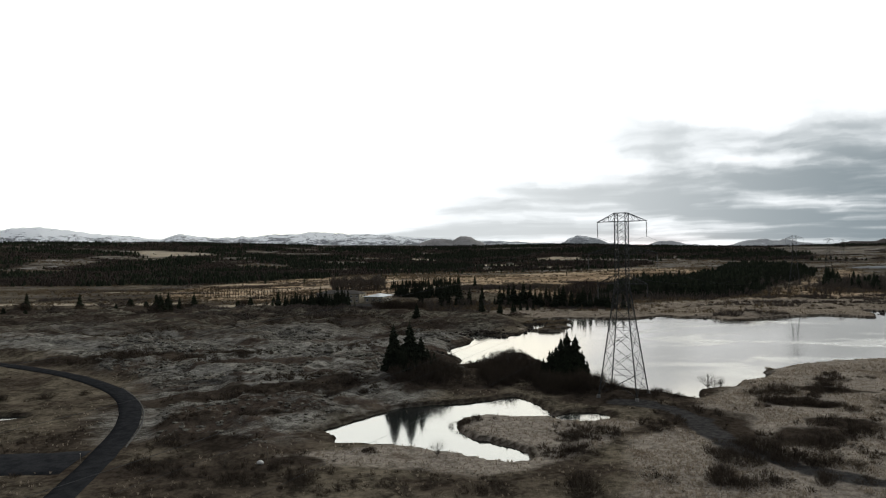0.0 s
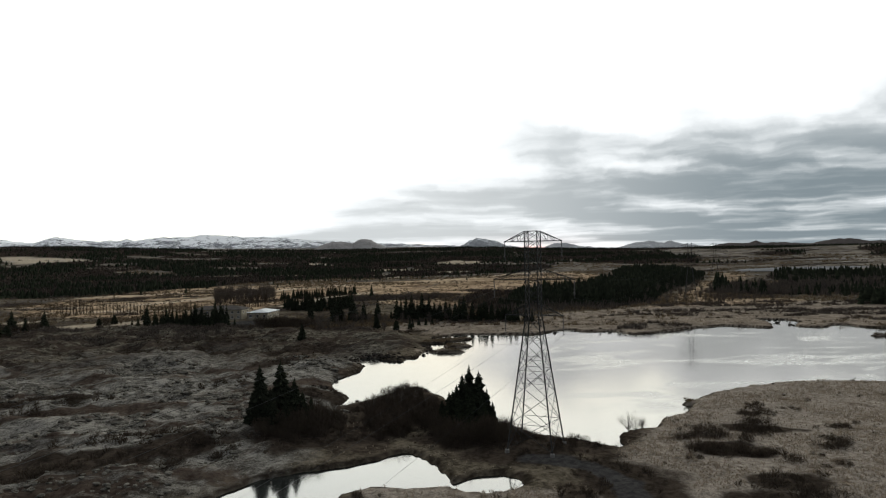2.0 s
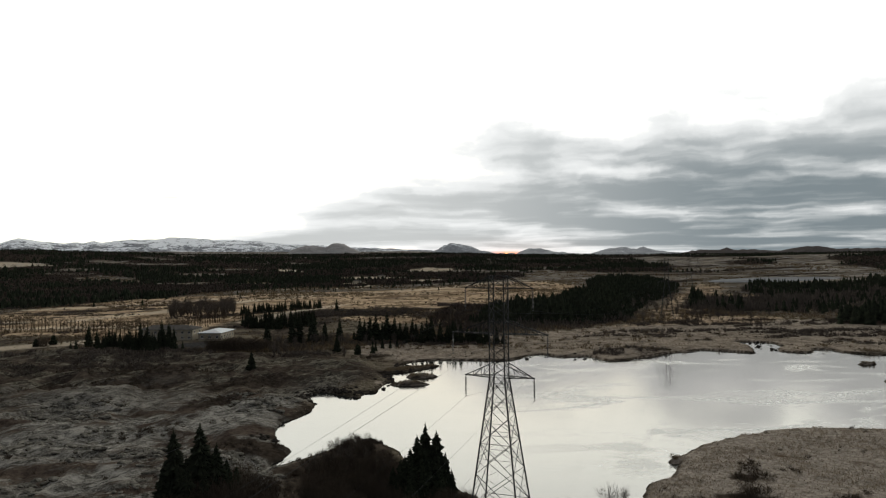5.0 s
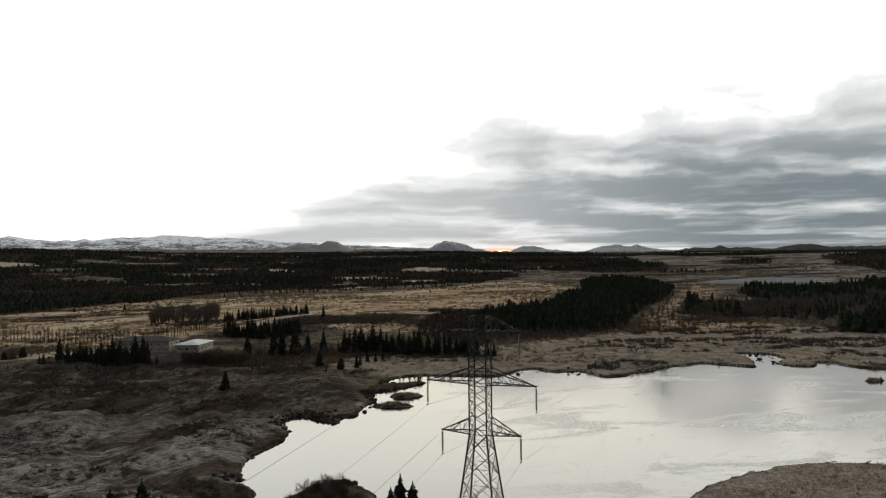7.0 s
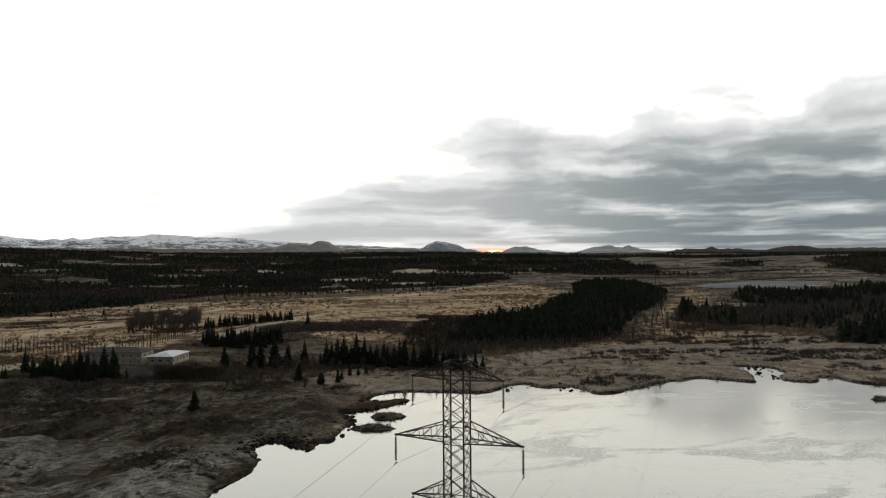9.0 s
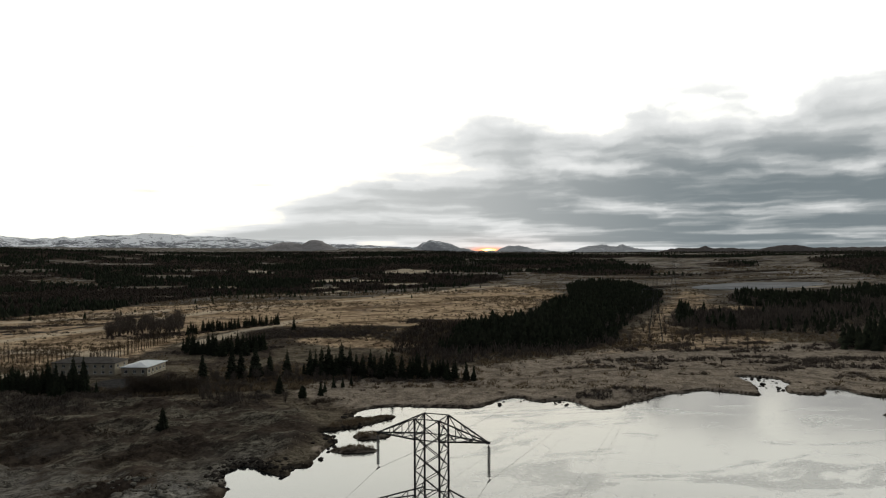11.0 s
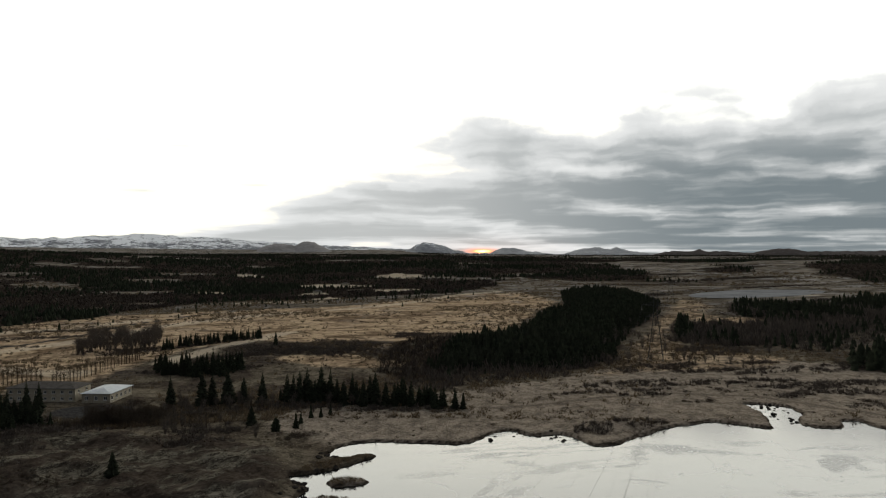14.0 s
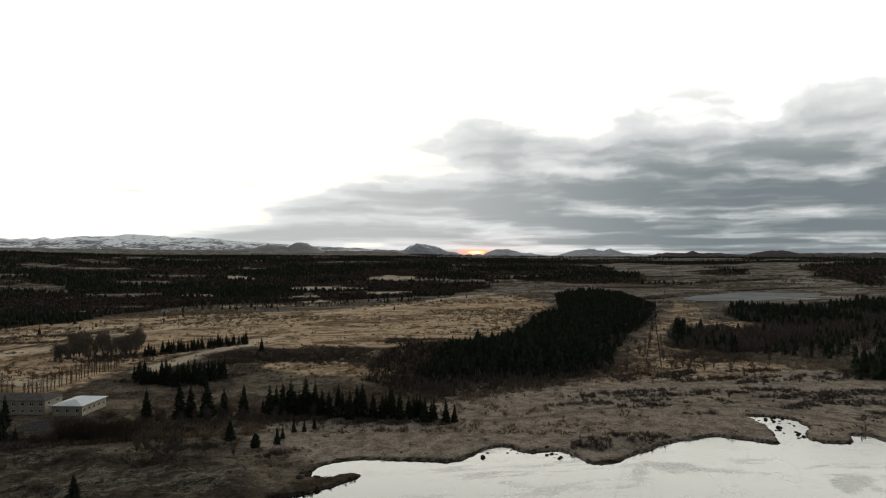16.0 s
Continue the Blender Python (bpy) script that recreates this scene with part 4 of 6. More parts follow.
def twig_mesh(name, n, r, h, seed, width=0.03, upright=0.6, base=0.25, low=0.0, lobes=1):
    """Leafless twigs that fork from a few stems."""
    g = np.random.default_rng(seed)
    v, f = [], []

    def blade(a, b, w):
        side = np.cross(b - a, g.normal(0, 1, 3))
        side = side / (np.linalg.norm(side) + 1e-9) * w
        k = len(v)
        v.extend([a - side, a + side, b])
        f.append((k, k + 1, k + 2))

    centres = [(g.normal(0, 0.62 * r, 2), g.uniform(0.5, 1.0), g.uniform(0.5, 0.85)) for _ in range(lobes)] if lobes > 1 else [((0, 0), 1.0, 1.0)]
    for i in range(n):
        (cx, cy), tall, broad = centres[i % lobes]
        ang, q = g.uniform(0, 2 * math.pi), math.sqrt(g.uniform(0, 1))
        out = np.array([math.cos(ang), math.sin(ang), 0])
        at = np.array([cx, cy, 0])
        a = at + out * q * r * broad * base + np.array([0, 0, low * g.uniform(0.3, 1)])
        top = low + (h * tall - low) * g.uniform(0.55, 1.05) * (1 - (1 - upright) * q)
        b = at + out * q * r * broad * g.uniform(0.8, 1.1) + np.array([0, 0, top])
        m = a + (b - a) * g.uniform(0.4, 0.6) + g.normal(0, 0.05 * h, 3)
        blade(a, m + (b - a) * 0.1, width), blade(m, b, width * 0.8)
        for _ in range(3):
            s = m + (b - m) * g.uniform(0.0, 0.8)
            blade(s, s + (b - a) * g.uniform(0.15, 0.35) + g.normal(0, 0.10 * h, 3), width * 0.7)
    v = np.array(v)
    v[:, 2] = np.maximum(v[:, 2], -0.1)
    return np_mesh(name, v, np.array(f))


def spruce(h, seed, name="spruce_tree", label="dark green spruce tree with drooping jagged boughs", fine=False, taper=0.8):
    ob = thing(name, label, "tree")
    part("trunk", trunk_mesh(h * 0.9, h * 0.018, seed), BARK, ob)
    crown = spruce_mesh(h, seed, 34, 28, 0.0, 0.5, 0.23, taper) if fine else spruce_mesh(h, seed, 20 + int(h * 0.8), 18, 0.0, 0.7, 0.20)
    part("crown", crown, NEEDLES, ob)
    return ob


def shrub(r, h, seed, n=150, label="leafless dark brown willow shrub on the heath", upright=0.42):
    ob = thing("willow_shrub", label, "shrub")
    part("rootstock", twig_mesh("rootstock", 14, r * 0.7, h * 0.8, seed + 50, 0.035, 0.8, 0.4), BARK, ob)
    part("twig_crown", twig_mesh("twig_crown", n, r, h, seed, 0.018, upright, 0.6, lobes=5), TWIGS, ob)
    return ob


def bare_tree(name, label, h, r, seed, mat, n=70, upright=0.85, low=0.2):
    ob = thing(name, label, "tree")
    part("trunk", trunk_mesh(h * 0.92, h * 0.014 + 0.03, seed), BARK if name == "bare_poplar" else PALE_BARK, ob)
    part("crown", twig_mesh("crown", n, r, h, seed, 0.022, upright, 0.12, h * low), mat, ob)
    return ob


def plant(protos, x, y, scale=1.0, group="", sink=0.0):
    """A copy of one of some plants, standing on the ground."""
    ob = protos[int(rng.integers(len(protos)))]
    s = scale * rng.uniform(0.85, 1.15)
    c = copy_thing(ob, Matrix.Identity(4))
    c.matrix_basis = pose(x, y, at_ground(x, y) - sink, 0, 0, rng.uniform(0, 360)) @ Matrix.Diagonal((s * rng.uniform(0.9, 1.1), s * rng.uniform(0.9, 1.1), s, 1))
    if group:
        c["group"] = group
    return c


def remove(protos):
    for ob in protos:
        for o in (*ob.children_recursive, ob):
            bpy.data.objects.remove(o)


SPRUCE = [spruce(8.0, 100 + k) for k in range(5)]
NEAR = [spruce(8.0, 110 + k, fine=True) for k in range(4)]
WIDE = [spruce(5.0, 120, label="bushy dark green young spruce", fine=True)]
ROUND = [spruce(4.0, 121, label="round bushy dark green dwarf pine", fine=True, taper=0.38)]
SHRUB = [shrub(1.7, 1.2 + 0.2 * k, 140 + k, 340) for k in range(5)]
BUSH = [shrub(2.1, 3.7, 150 + k, 380, "tall leafless dark brown willow bush", 0.72) for k in range(4)]
POPLAR = [bare_tree("bare_poplar", "slender leafless poplar in a planted row", 8.0, 0.6, 160 + k, TWIGS, 34, 0.95, 0.16) for k in range(4)]
BARE = [bare_tree("bare_birch", "leafless brown birch tree", 6.0, 1.6, 170 + k, BIRCH, 110, 0.7, 0.16) for k in range(4)]

BUSHY = [bare_tree("bare_birch", "low spreading leafless birch by the water", 5.0, 3.0, 180, BIRCH, 90, 0.75, 0.12)]

# spruces on the near bank: two spires and a low dark mass in the west, a ragged group in the east
WEST_BANK = ((-9.4, 133.2, 0.98), (-6.3, 135.0, 1.06), (-5.4, 133.8, 0.80), (-7.8, 133.6, 0.62), (-4.0, 134.4, 0.74), (-2.8, 135.4, 0.62), (-1.4, 134.6, 0.45), (-8.4, 131.6, 0.6), (-5.2, 131.0, 0.62), (-10.6, 132.4, 0.5), (-3.4, 134.2, 0.5), (-2.2, 132.6, 0.45), (-4.8, 136.0, 0.5), (-7.2, 130.6, 0.55), (-9.0, 134.6, 0.5))
EAST_BANK = ((25.8, 137.0, 0.92), (27.4, 136.5, 0.90), (24.4, 136.2, 0.80), (23.2, 135.0, 0.72), (22.2, 133.4, 0.66), (26.6, 135.0, 0.74), (28.4, 134.6, 0.60), (24.9, 134.4, 0.72), (21.4, 131.8, 0.62), (23.0, 131.4, 0.66), (25.0, 131.6, 0.62), (27.0, 132.0, 0.55), (28.6, 131.0, 0.45), (20.6, 134.6, 0.5), (24.2, 129.2, 0.6), (26.4, 128.6, 0.55), (22.4, 128.6, 0.55), (25.2, 138.2, 0.66))
for x, y, s in WEST_BANK + EAST_BANK:
    ob = plant(NEAR, x, y, s * (1.06 if x < 10 else 1.14), "spruces on the near bank")
    ob.matrix_basis = ob.matrix_basis @ Matrix.Diagonal((1.1, 1.1, 1, 1))
# spruces round the house
for x, y, s in ((-79, 325, .8), (-74, 318, .7), (-67, 309, .95), (-63, 308, .8), (-59, 306, .9), (-55, 305, 1.0), (-52, 303, .9), (-47, 303, 1.05), (-43, 298, 1.1), (-41, 294, 1.0), (-49, 308, .8), (-46, 310, .9), (-81, 311, .55), (-75, 298, .5)):
    plant(SPRUCE, x, y, s * 1.25, "spruces before the house")
for k in range(72):
    u = k / 71
    plant(SPRUCE, -70 + 29 * u + rng.normal(0, 1.6), 312 - 17 * u + rng.normal(0, 3.0), rng.uniform(0.45, 1.0), "spruces before the house")
for x, y, s in ((-10, 312, .95), (0, 310, 1.0), (3, 312, .8), (8, 309, 1.05), (13, 311, .85), (19, 311, 1.0), (27, 309, .9), (29, 311, 1.1), (31, 308, 1.0), (33.5, 309, 1.15), (36, 307, .95), (38, 309, 1.1), (41, 308, 1.0), (43, 306, .8), (45, 302, .9), (49, 302, .8), (51, 299, 1.0), (55, 300, 1.1), (58, 297, .85), (61, 298, .95), (66, 295, 1.05), (69, 297, .9), (73, 291, 1.0), (76, 292, .85), (79, 289, .95), (81.5, 288, .75), (64, 301, 1.0), (72, 299, .9)):
    ob = plant(SPRUCE, x, y + (6 if x < 22 else 4), s * (1.4 if x < 22 else 1.2 if x < 60 else 1.02), "row of spruces behind the shore")
    ob.matrix_basis = ob.matrix_basis @ Matrix.Diagonal((1.15, 1.15, 1, 1))
for k in range(44):
    u = k / 43
    plant(SPRUCE, -27 + 36 * u + rng.normal(0, 2.0), 378 - 8 * math.sin(3 * u) + rng.normal(0, 4), rng.uniform(0.8, 1.15), "spruces behind the house")
for k in range(48):
    u = k / 47
    plant(SPRUCE, -32 + 44 * u + rng.normal(0, 1.5), 440 + 30 * u + rng.normal(0, 2.5), rng.uniform(0.6, 0.85), "hedge of spruces by the meadow")
for k in range(24):
    u = rng.uniform(0, 1)
    plant(SPRUCE, 26 + 56 * u + rng.normal(0, 1.2), 315 - 22 * u + abs(rng.normal(0, 4.5)), rng.uniform(0.55, 1.15), "row of spruces behind the shore")
for x, y, s, wide in ((17, 287, 1.15, 1.25), (-9, 240, 1.2, 1.2)):
    ob = plant(WIDE, x, y, s, "single spruces on the shore")
    ob.matrix_basis = ob.matrix_basis @ Matrix.Diagonal((wide, wide, 1, 1))
ob = plant(ROUND, 24, 278.5, 1.0, "single spruces on the shore")
ob.matrix_basis = ob.matrix_basis @ Matrix.Diagonal((1.5, 1.5, 0.95, 1))
for x, y, s in ((29.5, 281, .55), (31, 285, .45), (34, 291, .55), (37, 291, .4), (40, 294, .5), (21, 430, .8)):
    plant(SPRUCE, x, y, s, "single spruces on the shore")
for x, y, s in ((-112, 268, 1.0), (-110, 271, .8), (-116, 270, .7), (-122, 313, 1.0), (-128, 315, 1.1), (-134, 316, 1.0), (-138, 314, .8), (-117, 318, 1.1), (-155, 335, .8), (-171, 318, 1.0), (-177, 286, .6), (-189, 290, .5), (-185, 300, 1.1), (-138, 285, .4), (-100, 330, .6), (-95, 334, .7), (-88, 352, .5)):
    ob = plant(SPRUCE if s > 0.9 else ROUND, x, y, s if s > 0.9 else 1.5 * s, "spruces on the west heath")
    ob.matrix_basis = ob.matrix_basis @ Matrix.Diagonal((1.35, 1.35, 0.9, 1))
for x, y in ((-113, 267), (-110, 268.5), (-125, 311), (-131, 313), (-119, 315), (-184, 297), (-171, 315), (-155, 333), (-137, 312), (-97, 331), (-187, 301), (-116, 271), (-128, 317)):
    plant(BUSH, x, y, rng.uniform(1.0, 1.5), "dark bushes on the west heath", 0.1)
# poplar rows by the meadow
for k in range(30):
    u = k / 29
    plant(POPLAR, -56 + 17 * u + rng.normal(0, .2), 355 + 60 * u, 0.95, "planted row of poplars")
for k in range(46):
    u = k / 45
    plant(POPLAR, -62 - 84 * u, 361 + 36 * u + rng.normal(0, .3), 0.92, "planted row of poplars")
# thin young trees standing apart on the meadow below the house
for x, y in ((-7, 288), (-4.5, 285.5), (-2, 288), (0.5, 285), (3, 286.5), (5, 284), (-10, 291)):
    plant(POPLAR, x, y, 0.6, "thin young poplars below the house")
# birch grove past the rows
for k in range(105):
    u, w = rng.uniform(0, 1), rng.uniform(0, 1)
    plant(BARE, -72 + 36 * u - 8 * w, 434 + 60 * w + 6 * u, rng.uniform(0.65, 1.75), "birch grove by the meadow")
for x, y in ((-5, 278), (-3, 282), (-1, 287), (7, 291), (17, 272), (3, 312), (210, 375), (197, 347), (215, 357), (184, 303), (210, 318), (-12, 300), (-16, 304), (-20, 308), (-8, 306), (2, 300), (203, 350), (208, 352), (190, 340)):
    plant(BARE, x + rng.normal(0, 1), y + rng.normal(0, 1), rng.uniform(0.6, 0.9), "scattered birches")
for k in range(46):
    u = rng.uniform(0, 1)
    plant(BARE, -14 + 70 * u + rng.normal(0, 2), 313 - 4 * u + rng.normal(0, 5), rng.uniform(0.5, 0.85), "birches among the spruces")
for k in range(90):
    u, w = rng.uniform(0, 1), rng.normal(0, 1)
    plant(BARE, 190 + 120 * u + 18 * w, 345 + 170 * u - 12 * w, rng.uniform(0.6, 1.15), "birches under the power line")
for x, y, s in ((-6, 290, 0.9), (-4, 290, 1.0), (-1, 287, 0.8), (3, 288, 0.8), (6, 279, 0.7), (50, 125.4, 0.62), (51.5, 126, 0.45), (-0.4, 84.5, 0.45), (-26, 80, 0.3)):
    ob = plant(BUSHY, x, y, s, "scattered birches")
plant(BARE, 52.9, 126.5, 0.42, "scattered birches"), plant(BARE, 1.5, 101, 0.35, "scattered birches")

for x, y, s in ((9.5, 148, 0.5), (11, 151, 0.6), (12.4, 149, 0.55), (13.6, 153, 0.62), (15, 150.5, 0.66), (16.4, 154, 0.6), (17.8, 151, 0.55), (19.2, 147, 0.5), (8.4, 145, 0.4), (29.4, 123.6, 0.55), (30.2, 125, 0.5), (-0.6, 134, 0.5), (1.4, 137, 0.45)):
    plant(BARE, x, y, s, "birches on the near bank", 0.1)

# willow shrubs, in clumps: place, spread, how many, size
CLUMPS = ((76, 131, 1.5, 3, 1.2), (72, 121, 3, 6, 1.1), (66, 118, 3, 5, 1.0), (58, 120, 2, 4, 1.0), (56, 108, 4, 8, 1.2), (84, 120, 3, 5, 0.9), (84, 133, 2, 2, 0.6), (32, 95, 3, 4, 0.9),
          (45, 84, 4, 10, 1.3), (39, 82, 4, 8, 1.3), (57, 91, 4, 7, 1.1), (68, 103, 4, 6, 1.0), (78, 108, 4, 4, 1.0), (18, 84, 2, 4, 0.8), (19, 91, 2.5, 5, 0.9), (-10, 86, 1.2, 3, 0.9), (4, 101, 1.5, 3, 0.8))
CLUMPS_WEST = ((-78, 158, 8, 10, 1.3), (-59, 161, 8, 10, 1.2), (-75, 123, 6, 6, 1.1), (-36, 101, 4, 5, 0.9), (-28, 102, 3, 5, 0.9), (-15, 125, 3, 5, 1.0), (-24, 120, 3, 4, 0.9), (-29, 73, 4, 5, 1.0), (-22, 78, 4, 5, 0.9), (7, 74, 3, 4, 0.9),
               (20, 71, 4, 5, 1.0))
CLUMPS_KNOLL = ((32, 72, 4, 6, 1.1), (46, 73, 5, 7, 1.1), (-1, 134, 3, 9, 1.3), (-6, 128, 1.6, 5, 1.0), (-2, 128, 2, 7, 1.3), (23, 124, 2.5, 10, 1.3), (27, 122, 1.5, 6, 1.2), (0, 142, 3, 6, 1.2), (14, 146, 5, 12, 1.5), (20, 142, 4, 10, 1.5), (16, 160, 4, 8, 1.3), (29, 130, 2.5, 7, 1.2), (32, 121, 2, 4, 0.8), (36, 120, 3, 5, 0.7))
CLUMPS_FAR = ((46, 286, 3, 4, 0.9), (62, 285, 5, 6, 0.7), (31, 273, 2, 4, 1.1), (87, 276, 5, 5, 0.6), (124, 266, 6, 6, 0.7), (113, 283, 5, 4, 0.6), (7, 301, 5, 7, 1.2), (-12, 312, 5, 9, 1.3), (-20, 292, 6, 6, 1.0), (4, 269, 5, 5, 1.0),
              (-26, 307, 4, 6, 1.3), (-40, 285, 6, 8, 1.3), (4, 262, 4, 5, 1.1), (-30, 232, 5, 5, 0.8), (22, 300, 5, 4, 0.9), (184, 266, 4, 4, 0.6), (178, 300, 6, 7, 1.0), (160, 292, 8, 7, 0.9), (215, 274, 6, 6, 1.0))
for group in (CLUMPS, CLUMPS_WEST, CLUMPS_KNOLL, CLUMPS_FAR):
    for x, y, sp, n, s in group:
        for _ in range(max(2, int(n * 0.75))):
            px, py = x + rng.normal(0, sp * 0.95), y + rng.normal(0, sp * 0.6)
            if shore_distance(np.array([px]), np.array([py]))[0] > 0.6:
                plant(SHRUB, px, py, s * rng.uniform(0.45, 1.2), "willow shrubs", 0.08)
# tall bushes between and below the near spruces
for x, y, s in ((-9, 128.5, 0.6), (-6.5, 127.6, 0.7), (-3, 128.8, 1.0), (-1.2, 131, 1.0), (0.6, 133.5, 0.9), (2, 137, 0.8), (-1, 139, 0.85), (-4, 126.8, 0.7),
                (13, 144, 0.9), (15, 146.5, 1.15), (17.5, 148, 1.2), (19.5, 149.5, 1.1), (14.2, 150, 1.0), (16.5, 153, 1.1), (18.8, 155.5, 1.0), (21, 146, 1.0), (15, 157.5, 0.9), (17.6, 160.5, 0.9), (20.4, 142.5, 1.0), (18.2, 143.4, 1.1), (12, 148, 0.7),
                (19.6, 124.8, 0.9), (21.4, 123.4, 1.0), (24, 123, 1.05), (26.6, 122.6, 0.9), (28.6, 123.6, 0.85), (29.6, 127, 0.8), (20, 130, 0.9), (23, 131.5, 0.9), (18.4, 134, 0.8), (26.4, 129.6, 0.9)):
    plant(BUSH, x, y, s * (0.55 if y > 149 else 0.85 if y > 140 else 1.1), "tall willow bushes", 0.1)
for k in range(26):
    u = rng.uniform(0, 1)
    plant(BUSH, -29 + 16 * u + rng.normal(0, 1.2), 297 + 3 * u + rng.normal(0, 1.8), rng.uniform(0.7, 1.7), "bushes beside the house", 0.1)
for k in range(10):
    plant(BUSH, rng.normal(-30, 4), rng.normal(293, 2), rng.uniform(0.4, 0.8), "bushes beside the house", 0.1)
for k in range(16):
    x, y = rng.normal(-3.2, 2.6), rng.normal(133.5, 1.8)
    plant(BUSH, x, y, rng.uniform(0.65, 1.1), "tall willow bushes", 0.1)
for k in range(26):
    x, y = rng.uniform(8, 21), rng.uniform(127, 143)
    if shore_distance(np.array([x]), np.array([y]))[0] > 1.2:
        plant(BUSH, x, y, rng.uniform(0.5, 1.0), "tall willow bushes", 0.1)
for k in range(12):
    x, y = rng.normal(26.5, 2.5), rng.normal(124, 1.6)
    plant(BUSH, x, y, rng.uniform(0.6, 1.1), "tall willow bushes", 0.1)
remove(SPRUCE + NEAR + ROUND + WIDE + BUSHY + SHRUB + BUSH + POPLAR + BARE)


# ---- woods and grass too many to count ----
def jag_cone(seed, tiers, sides, spread=0.31):
    """A small spruce of a few ragged tiers, one unit high."""
    g = np.random.default_rng(seed)
    v, f = [], []
    for t in range(tiers):
        z0, z1 = t / (tiers + 0.4), min(1.0, (t + 1.75) / (tiers + 0.4))
        r = spread * (1 - t / tiers) ** 0.9 + 0.03
        n = len(v)
        for k in range(sides):
            a = 2 * math.pi * (k + g.uniform(-.3, .3)) / sides
            q = r * g.uniform(0.6, 1.15)
            v.append((math.cos(a) * q, math.sin(a) * q, z0 + g.uniform(-0.05, 0.05)))
        v.append((g.normal(0, .01), g.normal(0, .01), z1))
        f += [(n + k, n + (k + 1) % sides, n + sides) for k in range(sides)]
    return np.array(v), np.array(f)


def puff(seed, n=16, w=0.05, reach=0.45):
    """A leafless bush or small birch, a dome of loose twigs one unit high."""
    g = np.random.default_rng(seed)
    v, f = [], []
    lobes = [(g.normal(0, 0.2), g.normal(0, 0.2), g.uniform(0.7, 1.0)) for _ in range(3)]
    for k in range(n):
        lx, ly, lh = lobes[k % 3]
        a, q = g.uniform(0, 6.28), math.sqrt(g.uniform(0, 1))
        o = np.array([math.cos(a), math.sin(a), 0])
        root = np.array([lx, ly, 0])
        tip = root + o * q * 0.36 + np.array([0, 0, lh * (g.uniform(0.45, 1.0) * (1 - 0.45 * q * q))])
        b = root * 0.7 + o * q * 0.2 + np.array([0, 0, max(0.0, tip[2] - g.uniform(0.3, 1.0) * reach - 0.1)])
        s = np.cross(tip - b, g.normal(0, 1, 3))
        s = s / np.linalg.norm(s) * w * g.uniform(0.6, 1.4)
        j = len(v)
        v += [b - s, b + s, tip + g.normal(0, 0.05, 3)]
        f.append((j, j + 1, j + 2))
    return np.array(v), np.array(f)


def scatter(name, label, category, x, y, size, protos, mat, flat=1.0, sink=0.02):
    """Many small shapes on the ground, joined into one mesh."""
    z = height(x, y)
    which = rng.integers(0, len(protos), len(x))
    V, F, off = [], [], 0
    for k, (pv, pf) in enumerate(protos):
        i = np.nonzero(which == k)[0]
        if not len(i):
            continue
        a = rng.uniform(0, 2 * math.pi, len(i))
        c, s = np.cos(a)[:, None], np.sin(a)[:, None]
        sz = size[i][:, None]
        px, py, pz = pv[:, 0][None], pv[:, 1][None], pv[:, 2][None]
        vv = np.stack([(px * c - py * s) * sz * flat + x[i][:, None], (px * s + py * c) * sz * flat + y[i][:, None], pz * sz + (z[i] - sink * size[i])[:, None]], 2)
        F.append((pf[None] + (np.arange(len(i)) * len(pv))[:, None, None] + off).reshape(-1, 3))
        V.append(vv.reshape(-1, 3))
        off += vv.shape[0] * vv.shape[1]
    return tagged(part(name, np_mesh(name, np.concatenate(V), np.concatenate(F)), mat), label, category, kind="stuff")


def fill(pts, spacing, jitter=0.45):
    """Places spread over an outline."""
    p = np.array(pts)
    gx, gy = np.meshgrid(np.arange(p[:, 0].min(), p[:, 0].max(), spacing), np.arange(p[:, 1].min(), p[:, 1].max(), spacing))
    x, y = gx.ravel() + rng.normal(0, jitter * spacing, gx.size), gy.ravel() + rng.normal(0, jitter * spacing, gx.size)
    keep = signed(x, y, pts) + 3.0 * fbm(x, y, 25, 2, 51) < 0
    return x[keep], y[keep]


CONES = [jag_cone(200 + k, 6, 7) for k in range(6)]
SMALL_CONES = [jag_cone(220 + k, 2, 5, 0.40) for k in range(5)]
PUFFS = [puff(240 + k, 22, 0.042) for k in range(6)]
FINE_PUFFS = [puff(250 + k, 40, 0.023, 0.4) for k in range(6)]

x, y = fill(FOREST_MID, 3.1)
edge = signed(x, y, FOREST_MID)
front = (y < 356) & (x < 140) & (rng.uniform(0, 1, len(x)) < 0.75)
scatter("spruce_wood", "dense dark spruce plantation behind the lake", "forest", x[~front], y[~front], rng.uniform(2.6, 8.6, (~front).sum()) * (1.06 + 0.55 * fbm(x[~front], y[~front], 24, 3, 52)) * (0.55 + 0.45 * smooth(-edge[~front] / 16)), CONES, NEEDLES)
x, y = fill([(68, 348), (80, 328), (98, 324), (136, 338), (176, 366), (166, 374), (130, 360), (95, 362)], 3.3)
scatter("birch_scrub", "leafless birch scrub along the spruce wood", "scrub", x, y, rng.uniform(2.5, 5.5, len(x)), PUFFS, BIRCH)
x, y = fill([(62, 356), (76, 336), (90, 352), (108, 410), (140, 446), (112, 446), (92, 434), (72, 400)], 2.6)
scatter("birch_scrub", "low leafless birch scrub beside the spruce wood", "scrub", x, y, rng.uniform(1.8, 5.0, len(x)), PUFFS, DARK_BIRCH)
x, y = fill(FOREST_EAST, 4.2)
open_ground = (oval(x, y, (335, 505, 34, 17, 0.5)) < 5 * fbm(x, y, 14, 2, 63)) | ((x < 262) & (rng.uniform(0, 1, len(x)) < 0.5))
